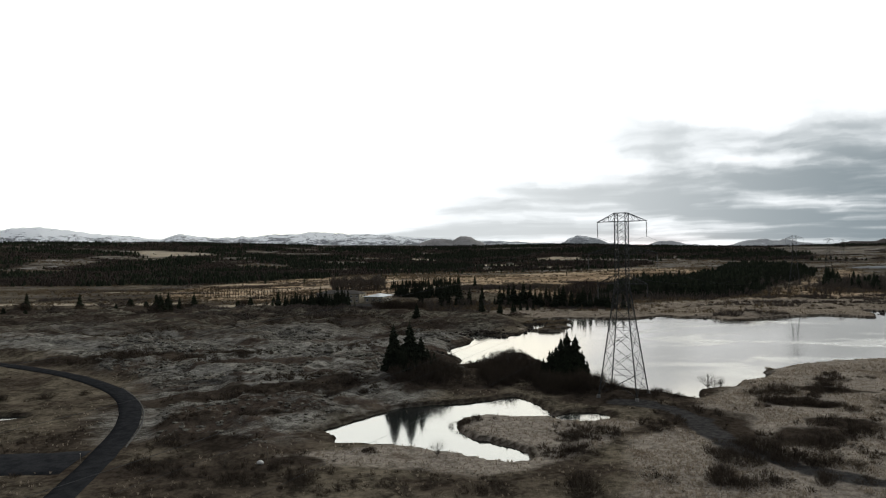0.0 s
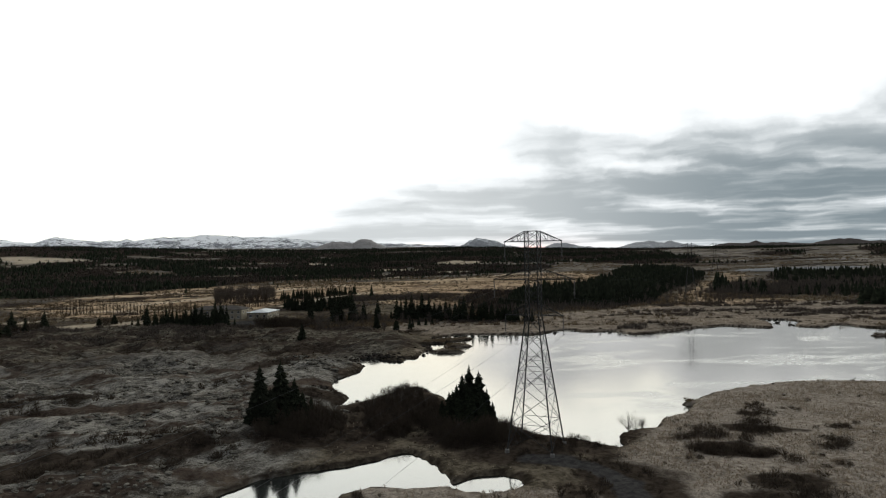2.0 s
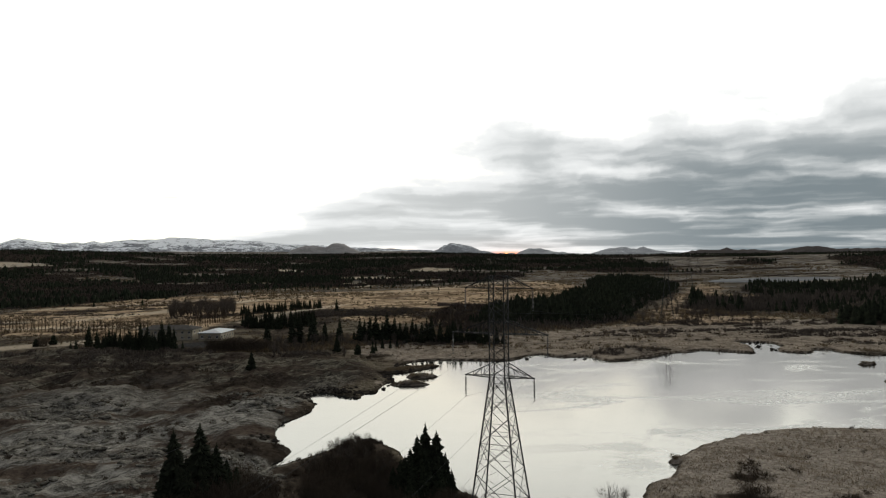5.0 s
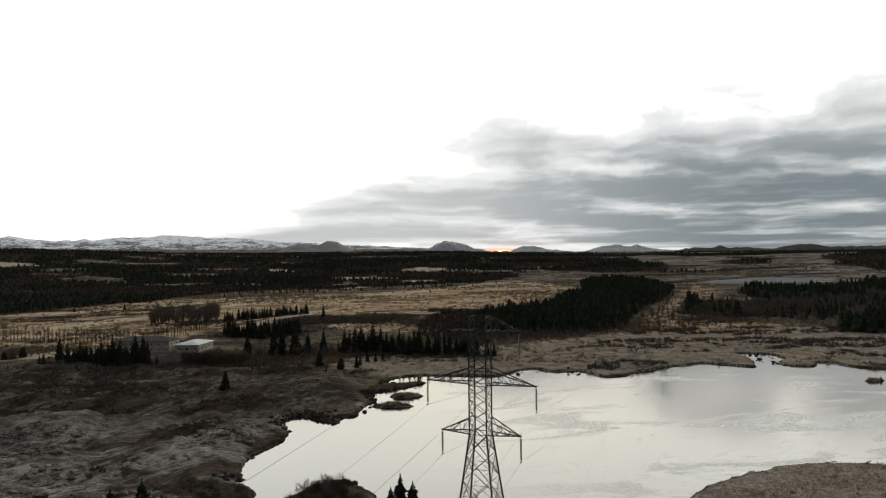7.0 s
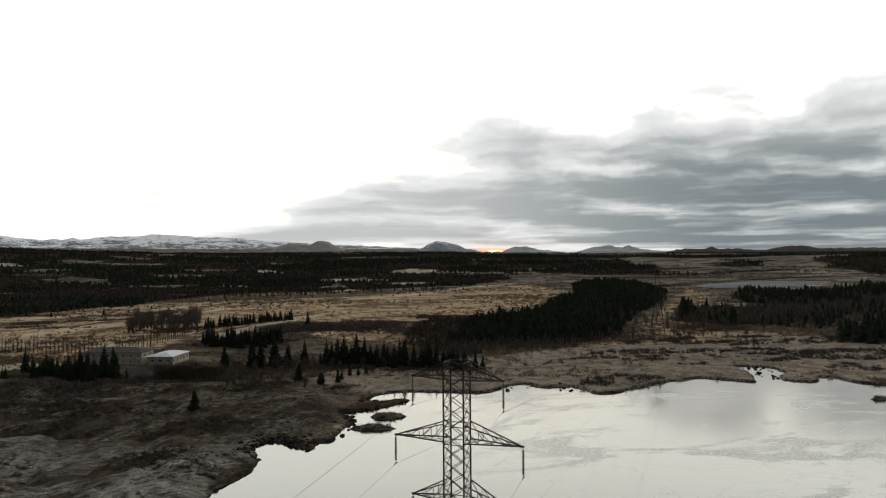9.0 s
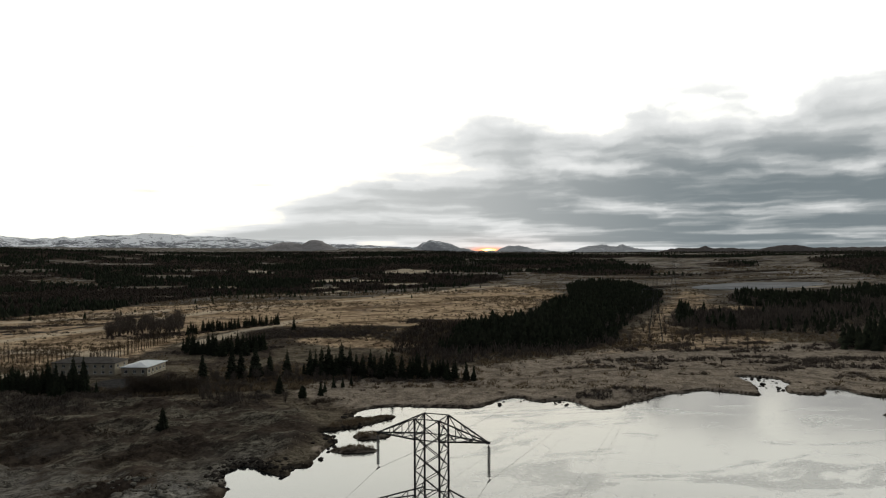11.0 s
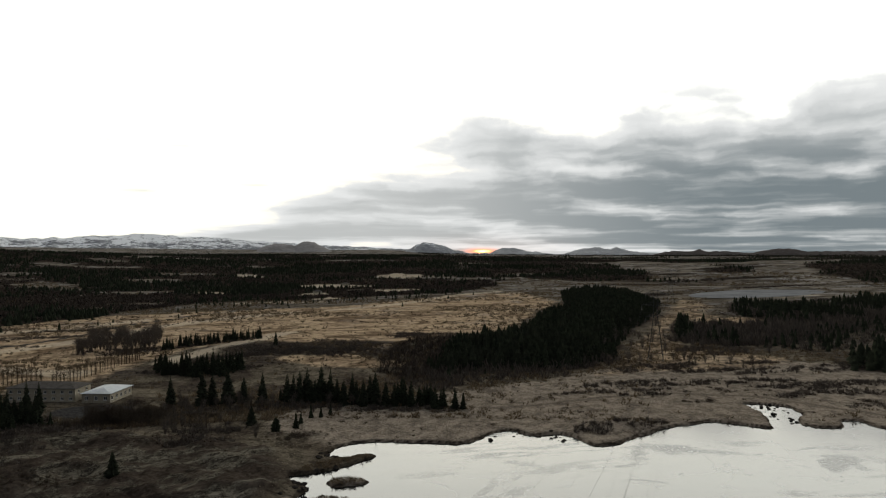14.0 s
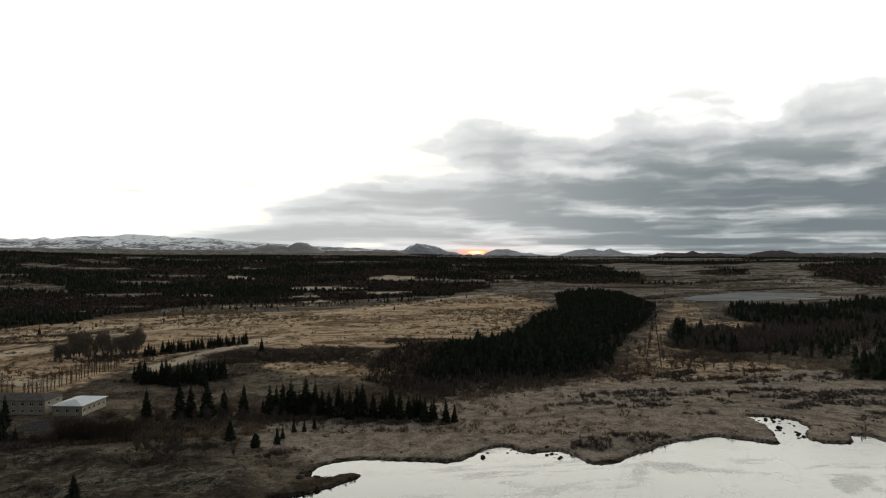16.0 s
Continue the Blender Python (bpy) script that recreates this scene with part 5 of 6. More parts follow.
x, y = x[~open_ground], y[~open_ground]
mixed = 1.1 * fbm(x, y, 42, 4, 61) + (y - 0.45 * x - 330) / 260 + rng.normal(0, 0.10, len(x)) - 0.12
spr = mixed > -0.05
scatter("spruce_wood", "dark spruce wood beyond the lake", "forest", x[spr], y[spr], rng.uniform(4.0, 10.0, spr.sum()) * (1 + 0.4 * fbm(x[spr], y[spr], 26, 2, 62)), CONES, NEEDLES)
scatter("birch_wood", "leafless brown birch wood beyond the lake", "forest", x[~spr], y[~spr], rng.uniform(4.0, 8.0, (~spr).sum()), PUFFS, BIRCH)
x, y = fill([(225, 425), (240, 398), (268, 388), (310, 405), (390, 445), (360, 470), (290, 440)], 3.4)
scatter("birch_wood", "low leafless birch scrub at the wood's edge", "scrub", x, y, rng.uniform(2.5, 5.5, len(x)), PUFFS, BIRCH)
x, y = fill(FOREST_BRINK, 4.2)
scatter("spruce_wood", "group of dark spruces by the far shore", "forest", x, y, rng.uniform(5.0, 9.0, len(x)), CONES, NEEDLES)

x, y = fill([(262, 388), (285, 362), (330, 385), (400, 430), (470, 470), (438, 478), (380, 452), (305, 413)], 4.2)
some = rng.uniform(0, 1, len(x)) < 0.3
scatter("birch_wood", "leafless birch scrub between the spruce woods", "scrub", x[~some], y[~some], rng.uniform(2.5, 5.5, (~some).sum()), PUFFS, BIRCH)
scatter("spruce_wood", "young dark spruces among the birch scrub", "forest", x[some], y[some], rng.uniform(3.0, 7.0, some.sum()), CONES, NEEDLES)

# wide woods towards the horizon
n = 150000
r = 560 * (4100 / 560) ** (rng.uniform(0, 1, n) ** 0.85)
a = rng.uniform(radians(-52), radians(64), n)
x, y = np.sin(a) * r, np.cos(a) * r
w = zones(x, y)["wood"]
far_only = (w > 0.55) & (signed(x, y, FOREST_EAST) > 4) & (signed(x, y, FOREST_MID) > 4) & (oval(x, y, FAR_LAKE) > 10)
x, y, r = x[far_only], y[far_only], r[far_only]
kind = fbm(x * 0.7, y, 75, 4, 71) + rng.normal(0, 0.16, len(x)) > 0.13
size = rng.uniform(3.5, 6.5, len(x)) * (1 + 0.3 * smooth((r - 1200) / 2000))
scatter("far_spruce_wood", "wide dark conifer woods reaching towards the horizon", "forest", x[kind], y[kind], size[kind], SMALL_CONES, NEEDLES, 1.25)
scatter("far_birch_wood", "wide dark brown birch woods reaching towards the horizon", "forest", x[~kind], y[~kind], size[~kind] * 0.8, [puff(260 + k, 8, 0.10) for k in range(5)], DARK_BIRCH, 1.6)
n = 1300
x, y = rng.uniform(-420, 330, n), rng.uniform(520, 860, n)
d = signed(x, y, FOREST_WEST)
ok = (d < 60) & (zones(x, y)["wood"] < 0.5) & (rng.uniform(0, 1, n) < np.exp(-np.clip(d, 0, 200) / 22)) & (fbm(x, y, 40, 3, 73) > -0.1)
x, y = x[ok], y[ok]
scatter("edge_wood", "loose dark young spruces before the woods", "forest", x, y, rng.uniform(2.0, 5.5, len(x)), CONES, NEEDLES)

# low scrub over the heath
n = 34000
x, y = rng.uniform(-230, 400, n), 62 + 560 * rng.uniform(0, 1, n) ** 1.25
zz = zones(x, y)
dens = 0.06 + 0.94 * smooth((fbm(x * 0.6, y, 30, 3, 81) - 0.05) / 0.16)
ok = (rng.uniform(0, 1, n) < dens * (1 - 0.85 * zz["reed"]) * (1 - 0.5 * zz["field"])) & (zz["gravel"] < 0.3) & (zz["wood"] < 0.5) & (shore_distance(x, y) > 1.0) & (line_dist(x, y, ROAD_LINE) > 4.5) & (line_dist(x, y, SIDE_ROAD) > 5) & (np.hypot(x - HOUSE[0], y - HOUSE[1]) > 22)
x, y = x[ok], y[ok]
scatter("heath_scrub", "low dark dwarf birch and heather over the heath", "scrub", x, y, rng.uniform(0.35, 1.1, len(x)) * (1 + (y > 280) * 0.6), FINE_PUFFS, TWIGS, 1.6)

# dry scrub over the meadows and the far plain
n = 60000
a, r = rng.uniform(radians(-40), radians(56), n), 292 + 1040 * rng.uniform(0, 1, n) ** 1.6
x, y = np.sin(a) * r, np.cos(a) * r
zz = zones(x, y)
ok = (rng.uniform(0, 1, n) < (0.05 + 0.95 * smooth((fbm(x * 0.5, y, 50, 4, 83) - 0.04) / 0.16)) * (1 - 0.85 * zz["reed"])) & (zz["wood"] < 0.4) & (zz["gravel"] < 0.3) & (zz["lava"] < 0.4) & (oval(x, y, FAR_LAKE) > 3) & (shore_distance(x, y) > 1) & (np.hypot(x - HOUSE[0], y - HOUSE[1]) > 24)
x, y, r = x[ok], y[ok], r[ok]
scatter("dry_scrub", "brown and golden dry scrub scattered over the meadows", "scrub", x, y, rng.uniform(0.6, 1.9, len(x)) * (1 + r / 900), [puff(320 + k, 14, 0.055) for k in range(5)], GOLD, 1.5)

# dense patches of dark scrub
PATCHES = [(-68, 158, 25, 5, 0.05), (-45, 284, 20, 9, 0.1), (-68, 288, 12, 5, 0), (-22, 238, 13, 4, 0.1), (-55, 222, 18, 3.5, 0.1), (-92, 205, 20, 5, 0), (-18, 176, 10, 3, 0.2), (-8, 196, 9, 2.5, 0.1), (-35, 200, 9, 2.5, 0), (-30, 128, 9, 3, 0.1), (-1, 137, 6, 6, 0.3), (-6, 130, 4, 2.5, 0), (16, 148, 9, 8, -0.4)]
PATCHES += [(24, 125, 6, 3.5, -0.3), (-112, 269, 9, 5, 0.1), (-125, 312, 16, 5, 0.1), (-155, 332, 14, 6, 0), (-180, 300, 12, 5, 0), (-260, 570, 45, 12, 0.1), (-300, 640, 60, 14, 0), (-215, 610, 40, 10, 0.1), (-110, 470, 14, 3, 0)]
PATCHES += [(-8, 378, 22, 6, 0), (-10, 455, 24, 4, 0.6), (-56, 306, 20, 4, -0.4), (-44, 296, 8, 4, -0.4), (-50, 440, 20, 10, 0.1), (40, 306, 22, 4, -0.3), (68, 296, 14, 4, -0.4), (80, 340, 10, 18, 0)]
PATCHES += [(215, 262, 12, 4, -0.6), (235, 300, 22, 5, -0.1), (260, 330, 20, 6, 0.3), (205, 290, 14, 3, 0.3), (170, 345, 14, 5, 0.6), (150, 300, 16, 2.5, 0.05), (240, 375, 16, 6, 0.2)]
PATCHES += [(48, 84, 6, 2.2, 0.2), (60, 98, 5, 1.8, 0.2), (72, 120, 3, 1.6, -0.4), (58, 112, 4, 1.6, -0.3), (-15, 304, 14, 4, -0.15), (5, 306, 10, 3, 0), (28, 305, 14, 2.5, -0.1), (56, 296, 14, 2.5, -0.2), (121, 261.5, 15, 5.5, 0.1), (150, 318, 22, 3, 0.1), (200, 312, 20, 4, -0.2), (230, 285, 18, 4, -0.3), (190, 345, 16, 6, 0.3), (225, 330, 18, 5, 0.2), (52, 412, 34, 10, 0.1), (20, 412, 20, 7, 0.2)]
PATCHES += [(-118, 505, 30, 6, 0.1), (-142, 478, 20, 4, 0), (-100, 536, 26, 5, 0.2)]
PATCHES += [(250, 425, 20, 7, 0.5), (228, 388, 17, 6, 0.3), (200, 335, 18, 3, 0.1), (228, 347, 16, 4, 0.1), (215, 298, 20, 3, -0.2), (290, 470, 18, 8, 0.8), (180, 312, 30, 2.5, -0.05), (140, 306, 22, 2.5, 0), (262, 290, 14, 4, 0), (320, 500, 14, 6, 0.8)]
PATCHES += [(72, 404, 34, 14, 0.0), (100, 455, 20, 12, 0.5), (-52, 270, 20, 7, -0.1), (-46, 244, 16, 5, -0.2), (-105, 303, 14, 5, 0), (-80, 315, 9, 4, 0), (-37, 248, 9, 3.5, 0.1), (-82, 257, 14, 5, 0), (-44, 230, 10, 3, 0), (6, 284, 9, 6, 0.2), (4, 264, 8, 4, 0), (-10, 203, 9, 3, 0.3)]
PATCHES += [(540, 640, 60, 10, 0.2), (700, 980, 80, 14, 0.1), (820, 1180, 90, 16, 0.2), (500, 930, 50, 9, 0), (620, 1080, 70, 12, 0.1), (420, 760, 40, 8, 0.2), (930, 1000, 90, 14, 0.1), (640, 840, 60, 10, 0.0)]
PATCHES += [(21, 95, 4.6, 5, 0), (17, 84, 4, 3.4, 0), (32, 98, 2.8, 2.6, 0), (46, 86, 4.4, 4.4, 0), (45, 78, 2.5, 2.2, 0), (50, 107, 2.5, 2.6, 0), (66, 118, 3.8, 4, 0), (79, 136, 2.2, 2.2, 0), (58, 92, 2.9, 2.8, 0), (53, 80, 2.5, 3, 0), (75, 118, 2.3, 2, 0)]
PATCHES += [(-184, 380, 16, 9, 0), (-131, 318, 9, 8, 0), (-172, 352, 9, 10, 0), (-98, 286, 15, 7, 0), (-104, 380, 6, 5, 0), (-300, 560, 30, 14, 0), (-205, 470, 26, 10, 0), (-222, 390, 10, 12, 0), (-240, 460, 24, 9, 0.1), (-160, 430, 16, 5, 0), (-35, 114, 4.6, 3, 0), (-40, 82, 3.8, 2.6, 0)]
X, Y = [], []
for o in PATCHES + DARK_HEATH:
    n = int(o[2] * o[3] * (4.0 if o in PATCHES and o[1] < 140 else 2.2 if o in PATCHES else 1.5 if o[1] < 300 else 0.9))
    q, a = np.sqrt(rng.uniform(0, 1, n)), rng.uniform(0, 2 * math.pi, n)
    u, v = q * np.cos(a) * o[2] * rng.uniform(0.85, 1.25, n), q * np.sin(a) * o[3] * rng.uniform(0.85, 1.25, n)
    X.append(o[0] + u * math.cos(o[4]) - v * math.sin(o[4])), Y.append(o[1] + u * math.sin(o[4]) + v * math.cos(o[4]))
x, y = np.concatenate(X), np.concatenate(Y)
ok = (shore_distance(x, y) > 0.8) & (fbm(x, y, 7, 3, 91) > -0.25) & (line_dist(x, y, TRACK) > 1.6) & (line_dist(x, y, ROAD_LINE) > 4.5) & (np.hypot(x + 40, y - 328) > 14)
x, y = x[ok], y[ok]
near = y < 250
scatter("willow_thicket", "low dark brown leafless willow thickets on the heath", "scrub", x[near], y[near], rng.uniform(0.3, 1.0, near.sum()) * rng.uniform(0.7, 1.9, near.sum()), FINE_PUFFS, TWIGS, 1.4)
scatter("birch_thicket", "low brown leafless birch thickets beyond the lake", "scrub", x[~near], y[~near], rng.uniform(0.7, 2.2, (~near).sum()), PUFFS, BIRCH, 1.3)

X, Y = [], []
for o in ISLETS + [(39, 247, 10, 3.0, 0.4)]:
    n = int(90 * o[2] * o[3] / 10)
    q, a = np.sqrt(rng.uniform(0, 1, n)), rng.uniform(0, 2 * math.pi, n)
    u, v = q * np.cos(a) * o[2], q * np.sin(a) * o[3]
    X.append(o[0] + u * math.cos(o[4]) - v * math.sin(o[4])), Y.append(o[1] + u * math.sin(o[4]) + v * math.cos(o[4]))
x, y = np.concatenate(X), np.concatenate(Y)
ok = shore_distance(x, y) > 0.1
x, y = x[ok], y[ok]
scatter("islet_sedge", "brown sedge and willow on the islets", "sedge", x, y, rng.uniform(0.4, 1.1, len(x)), PUFFS, GOLD, 1.3)

# moss hummocks on the lava
lumps = []
for k in range(6):
    bm = bmesh.new()
    bmesh.ops.create_icosphere(bm, subdivisions=2, radius=0.5)
    g = np.random.default_rng(310 + k)
    q = g.normal(0, 3, (3, 3))
    lumps.append((np.array([np.array(v.co) * (1 + 0.22 * math.sin(q[0] @ np.array(v.co) * 1.2 + k) + 0.16 * math.sin(q[1] @ np.array(v.co) * 1.8) + g.normal(0, 0.05)) * [1.5, 0.9, 0.55] for v in bm.verts]), np.array([[v.index for v in f.verts] for f in bm.faces])))
    bm.free()
n = 12000
x, y = rng.uniform(-95, 30, n), 72 + 190 * rng.uniform(0, 1, n) ** 1.15
zz = zones(x, y)
ok = (zz["lava"] > 0.5) & (zz["rugged"] < 0.3) & (zz["scrub"] < 0.4) & (shore_distance(x, y) > 1.5) & (line_dist(x, y, ROAD_LINE) > 4) & (line_dist(x, y, SIDE_ROAD) > 6) & (fbm(x, y, 12, 3, 99) > -0.08)
x, y = x[ok], y[ok]
scatter("moss_hummock", "low grey woolly moss hummocks on old lava", "moss", x, y, 0.4 + (0.5 + 0.9 * smooth((y - 105) / 60)) * rng.uniform(0, 1, len(x)) ** 2.0, lumps, MOSS, 1.0, 0.0)

# lava blocks along the western shore, and tussocks in the shallows
rocks = []
for k in range(5):
    bm = bmesh.new()
    bmesh.ops.create_icosphere(bm, subdivisions=1, radius=0.5)
    g = np.random.default_rng(300 + k)
    rocks.append((np.array([np.array(v.co) * g.uniform(0.6, 1.25) * [1.2, 1, 0.75] for v in bm.verts]), np.array([[v.index for v in f.verts] for f in bm.faces])))
    bm.free()
n = 5000
x, y = rng.uniform(-6, 46, n), rng.uniform(148, 262, n)
sd = shore_distance(x, y)
ok = (sd > -0.6) & (sd < 3.0) & (fbm(x, y, 9, 2, 95) > 0.05) & (x < 34 + (y - 235) * 0.5) & (oval(x, y, ISLETS[0]) > 3) & (oval(x, y, ISLETS[1]) > 3)
x, y = x[ok], y[ok]
scatter("lava_block", "dark rough lava blocks along the lake shore", "rocks", x, y, rng.uniform(0.3, 1.25, len(x)) ** 1.4, rocks, ROCK, 1.25, 0.0)
x = np.concatenate([rng.uniform(172, 187, 60), rng.uniform(97, 106, 22), rng.uniform(22, 38, 14), rng.uniform(80, 96, 10)])
y = np.concatenate([rng.uniform(256, 280, 60), rng.uniform(254, 262, 22), rng.uniform(218, 232, 14), rng.uniform(258, 266, 10)])
ok = shore_distance(x, y) < 0
x, y = x[ok], y[ok]
n = len(x)
scatter("water_tussock", "small dark tussocks standing in the shallow water", "tussocks", x, y, rng.uniform(0.5, 1.1, n), rocks, ROCK, 1.2, -1.1)

for x, y, size, k in ((19.6, 162.2, 1.7, 0), (21.4, 163.0, 1.5, 1), (22.8, 163.4, 1.3, 2), (18.0, 162.6, 1.2, 3), (23.4, 161.4, 1.4, 4), (9.2, 187.5, 1.5, 1), (1.6, 171.5, 1.6, 2), (3.4, 170.6, 1.0, 3)):
    block = thing("lava_rock", "rugged dark lava rock on the lake's cape", "rock", pose(x, y, at_ground(x, y), 0, 0, 70 * k), group="lava rocks on the capes")
    part("rock", np_mesh("rock", rocks[k][0] * size * np.array([1.3, 1.0, 1.1]), rocks[k][1]), ROCK, block)

# dry grass tufts
blades = []
for k in range(4):
    g = np.random.default_rng(280 + k)
    v, f = [], []
    for _ in range(7):
        a, t = g.uniform(0, 6.28), g.uniform(0.1, 0.7)
        o = np.array([math.cos(a), math.sin(a), 0])
        s = np.array([-o[1], o[0], 0]) * 0.10
        j = len(v)
        v += [o * 0.12 - s, o * 0.12 + s, o * t + np.array([0, 0, g.uniform(0.6, 1.0)])]
        f.append((j, j + 1, j + 2))
    blades.append((np.array(v), np.array(f)))
n = 60000
x, y = rng.uniform(-70, 200, n), 62 + 250 * rng.uniform(0, 1, n) ** 1.3
zz = zones(x, y)
ok = (rng.uniform(0, 1, n) < 0.25 + 0.75 * zz["reed"]) & (zz["lava"] < 0.6) & (zz["scrub"] < 0.35) & (zz["gravel"] < 0.3) & (shore_distance(x, y) > 0.35) & (line_dist(x, y, ROAD_LINE) > 3.6) & (line_dist(x, y, SIDE_ROAD) > 4.2)
x, y = x[ok], y[ok]
n = 42000
bx, by = rng.uniform(20, 132, n), rng.uniform(64, 158, n)
ok = (zones(bx, by)["reed"] > 0.4) & (zones(bx, by)["scrub"] < 0.35) & (zones(bx, by)["gravel"] < 0.3) & (shore_distance(bx, by) > 0.3) & (fbm(bx, by, 6, 3, 97) > -0.12)
x, y = np.concatenate([x, bx[ok]]), np.concatenate([y, by[ok]])
scatter("dry_grass", "dry tan sedge and grass tufts on the banks", "grass", x, y, rng.uniform(0.18, 0.42, len(x)), blades, STRAW, 1.2)

# small things by the road
stone = thing("painted_stone", "small white painted stone beside the heath path", "stone", pose(-22, 81, at_ground(-22, 81)))
bm = bmesh.new()
bmesh.ops.create_icosphere(bm, subdivisions=2, radius=0.5)
for v in bm.verts:
    v.co = Vector((v.co.x * 0.9, v.co.y * 0.6, v.co.z * 0.5 + 0.15)) + Vector((math.sin(7 * v.co.y), math.cos(5 * v.co.x), math.sin(6 * v.co.x + 2))) * 0.05
part("stone", bm, TRIM, stone)
for x, y, h in ((-45, 83, 1.0), (-21.2, 81.4, 1.9)):
    post = thing("marker_post", "thin pale wooden marker post on the heath", "post", pose(x, y, at_ground(x, y)))
    bm = bmesh.new()
    bar(bm, Vector((0, 0, -0.2)), Vector((0.02, 0, h)), 0.05)
    part("stake", bm, PALE_BARK, post)
    bm = bmesh.new()
    bar(bm, Vector((0.02, 0, h - 0.02)), Vector((0.02, 0, h + 0.05)), 0.07)
    part("cap", bm, TRIM, post)


# ---- houses ----
def box(bm, x0, y0, z0, x1, y1, z1):
    vs = [bm.verts.new(p) for p in ((x0, y0, z0), (x1, y0, z0), (x1, y1, z0), (x0, y1, z0), (x0, y0, z1), (x1, y0, z1), (x1, y1, z1), (x0, y1, z1))]
    for q in ((0, 3, 2, 1), (4, 5, 6, 7), (0, 1, 5, 4), (1, 2, 6, 5), (2, 3, 7, 6), (3, 0, 4, 7)):
        bm.faces.new([vs[k] for k in q])


def wall_with_holes(bm, length, h, holes, thick=0.3):
    """A wall along x with its face at y = 0, going back to y = thick. holes: (x0, z0, x1, z1)."""
    xs = sorted({0, length, *[q for o in holes for q in (o[0], o[2])]})
    zs = sorted({0, h, *[q for o in holes for q in (o[1], o[3])]})
    for a, b in zip(xs[:-1], xs[1:]):
        for c, d in zip(zs[:-1], zs[1:]):
            if not any(o[0] <= a and b <= o[2] and o[1] <= c and d <= o[3] for o in holes):
                box(bm, a, 0, c, b, thick, d)


def window(parent, m, x0, z0, x1, z1):
    bm = bmesh.new()
    w = 0.09
    for q in ((x0, z0, x1, z0 + w), (x0, z1 - w, x1, z1), (x0, z0 + w, x0 + w, z1 - w), (x1 - w, z0 + w, x1, z1 - w), ((x0 + x1) / 2 - 0.04, z0 + w, (x0 + x1) / 2 + 0.04, z1 - w)):
        box(bm, q[0], 0.08, q[1], q[2], 0.18, q[3])
    win = part("window", bm, TRIM, parent)
    win.matrix_basis = m
    bm = bmesh.new()
    box(bm, x0 + 0.05, 0.13, z0 + 0.05, x1 - 0.05, 0.15, z1 - 0.05)
    part("pane", bm, PANE, win)
    bm = bmesh.new()
    box(bm, x0 - 0.08, -0.08, z0 - 0.08, x1 + 0.08, 0.08, z0 - 0.003)
    part("sill", bm, TRIM, win)


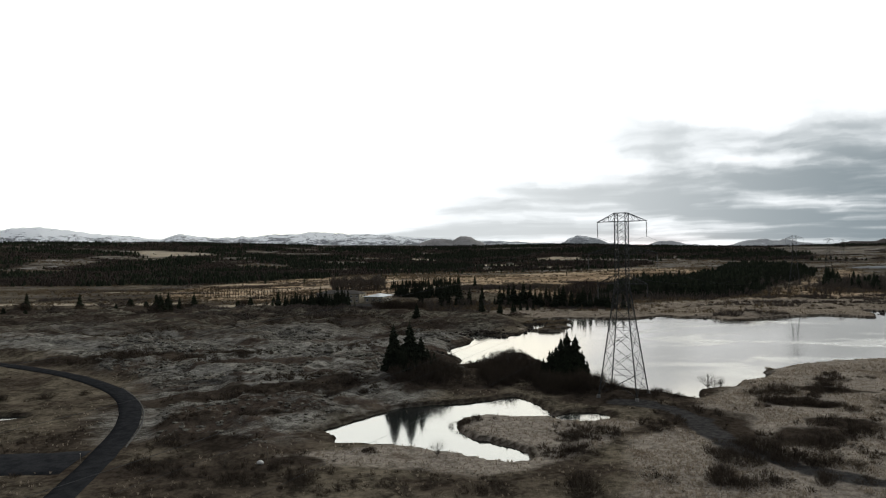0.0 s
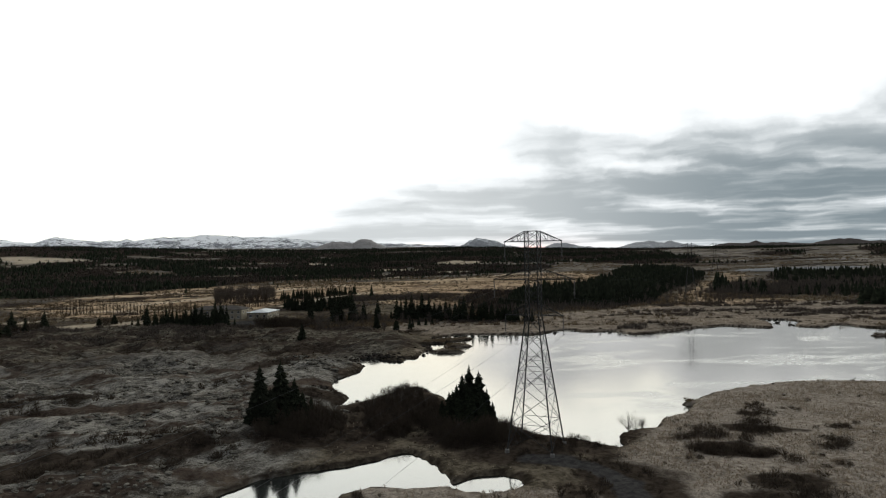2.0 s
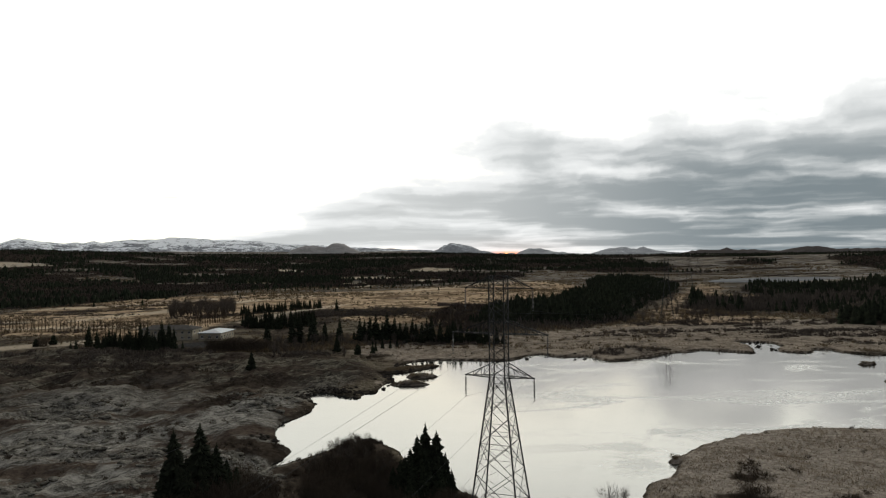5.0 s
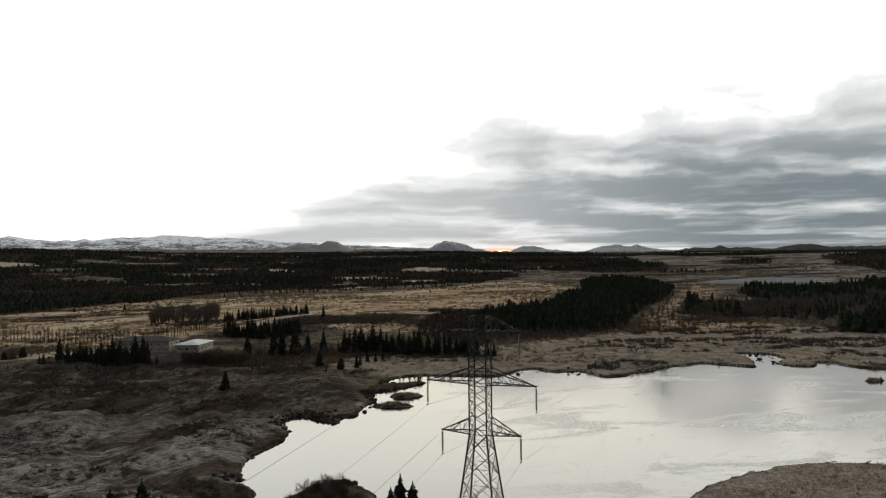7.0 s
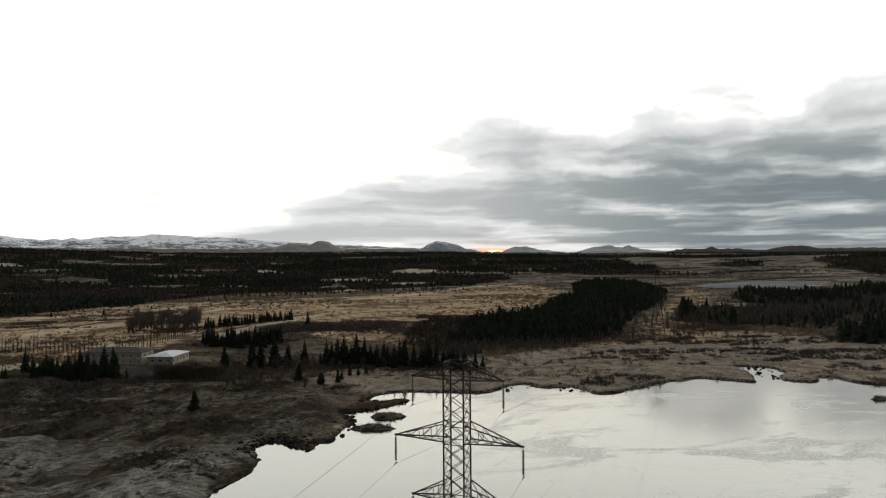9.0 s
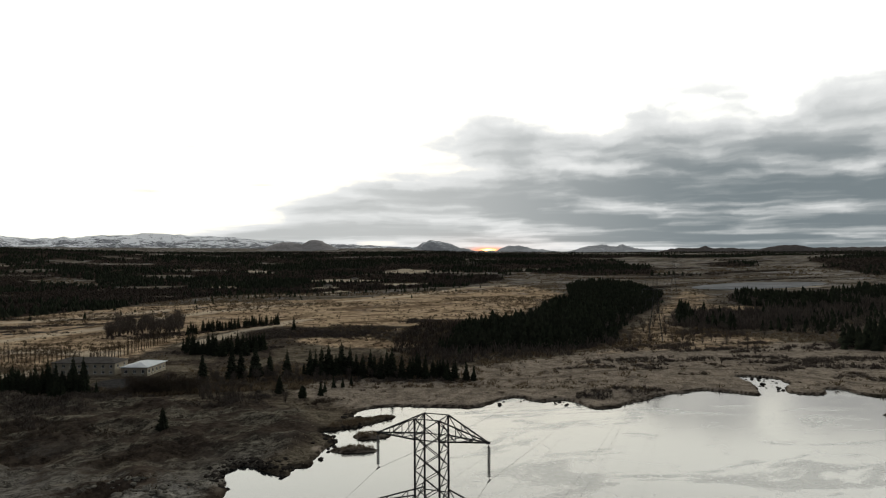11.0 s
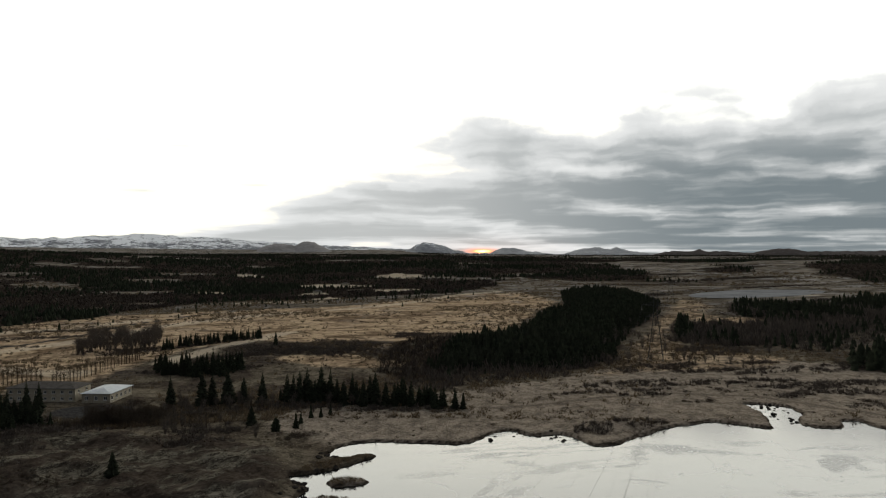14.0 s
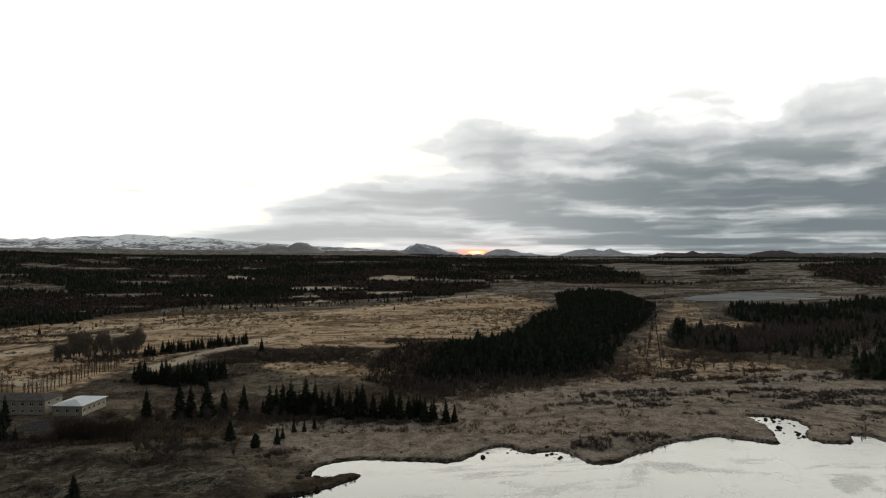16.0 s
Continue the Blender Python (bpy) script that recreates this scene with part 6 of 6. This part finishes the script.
def house(label, m, L, D, h, rise, roof, windows, door=None):
    """windows: for each of the four sides a list of (x0, z0, x1, z1)."""
    ob = thing("house", label, "building", m)
    sides = ((pose(0, 0, 0), L), (pose(L, 0, 0, 0, 0, 90), D), (pose(L, D, 0, 0, 0, 180), L), (pose(0, D, 0, 0, 0, 270), D))
    for k, ((sm, length), wins) in enumerate(zip(sides, windows)):
        holes = list(wins) + ([door] if door and k == 0 else [])
        bm = bmesh.new()
        wall_with_holes(bm, length, h, holes)
        box(bm, 0, 0, -0.8, length, 0.3, 0)
        w = part("wall", bm, RENDERED, ob)
        w.matrix_basis = sm @ (Matrix.Translation((0, 0.002, 0)) if k % 2 else Matrix.Identity(4))
        for q in wins:
            window(ob, sm, *q)
    if door:
        bm = bmesh.new()
        box(bm, door[0] + 0.02, 0.1, door[1] + 0.02, door[2] - 0.02, 0.16, door[3] - 0.02)
        part("door", bm, BARK, ob, "dark wooden door")
    e = 0.5
    bm = bmesh.new()
    r0, r1 = (D / 2) * 0.95, L - (D / 2) * 0.95
    if L < D:
        a, b = (L / 2, L / 2 * 0.95), (L / 2, D - L / 2 * 0.95)
    else:
        a, b = (r0, D / 2), (r1, D / 2)
    c = [bm.verts.new(p) for p in ((-e, -e, h), (L + e, -e, h), (L + e, D + e, h), (-e, D + e, h))]
    u = [bm.verts.new(p) for p in ((-e, -e, h + 0.16), (L + e, -e, h + 0.16), (L + e, D + e, h + 0.16), (-e, D + e, h + 0.16))]
    ra, rb = bm.verts.new((*a, h + rise)), bm.verts.new((*b, h + rise))
    bm.faces.new(c[::-1])
    for k in range(4):
        bm.faces.new((c[k], c[(k + 1) % 4], u[(k + 1) % 4], u[k]))
    if L < D:
        for q in ((u[0], u[1], ra), (u[1], u[2], rb, ra), (u[2], u[3], rb), (u[3], u[0], ra, rb)):
            bm.faces.new(q)
    else:
        for q in ((u[0], u[1], rb, ra), (u[1], u[2], rb), (u[2], u[3], ra, rb), (u[3], u[0], ra)):
            bm.faces.new(q)
    part("roof", bm, roof, ob)
    return ob


def row(n, length, z0, z1, w=1.1):
    return [(length * (k + 0.5) / n - w / 2, z0, length * (k + 0.5) / n + w / 2, z1) for k in range(n)]


TURN_H = -15.0
house("low cream house with a pale metal hipped roof", pose(-36.9, 320.0, 2.95, 0, 0, TURN_H), 9.2, 13.8, 3.0, 1.3, ROOF_PALE, (row(3, 9.2, 1.0, 2.2), row(5, 13.8, 1.0, 2.2), row(2, 9.2, 1.0, 2.2), row(4, 13.8, 1.0, 2.2)))
house("long cream two-storey house with a grey sheet roof", pose(-61.2, 327.7, 2.95, 0, 0, TURN_H), 22.5, 9.0, 4.3, 1.6, ROOF_DARK, (row(8, 22.5, 0.7, 1.6) + row(8, 22.5, 2.7, 3.7), row(2, 9.0, 2.7, 3.7), row(6, 22.5, 2.7, 3.7), row(2, 9.0, 2.7, 3.7)))

# small far houses in a clearing of the woods
for x, y, turn, L, D in ((56, 878, 20, 9, 6), (98, 1010, 15, 10, 6)):
    house("small pale house far off among the woods", pose(x, y, at_ground(x, y) + 0.1, 0, 0, turn), L, D, 2.6, 1.6, ROOF_DARK, (row(3, L, 1.0, 2.2), row(2, D, 1.0, 2.2), row(3, L, 1.0, 2.2), row(2, D, 1.0, 2.2)))
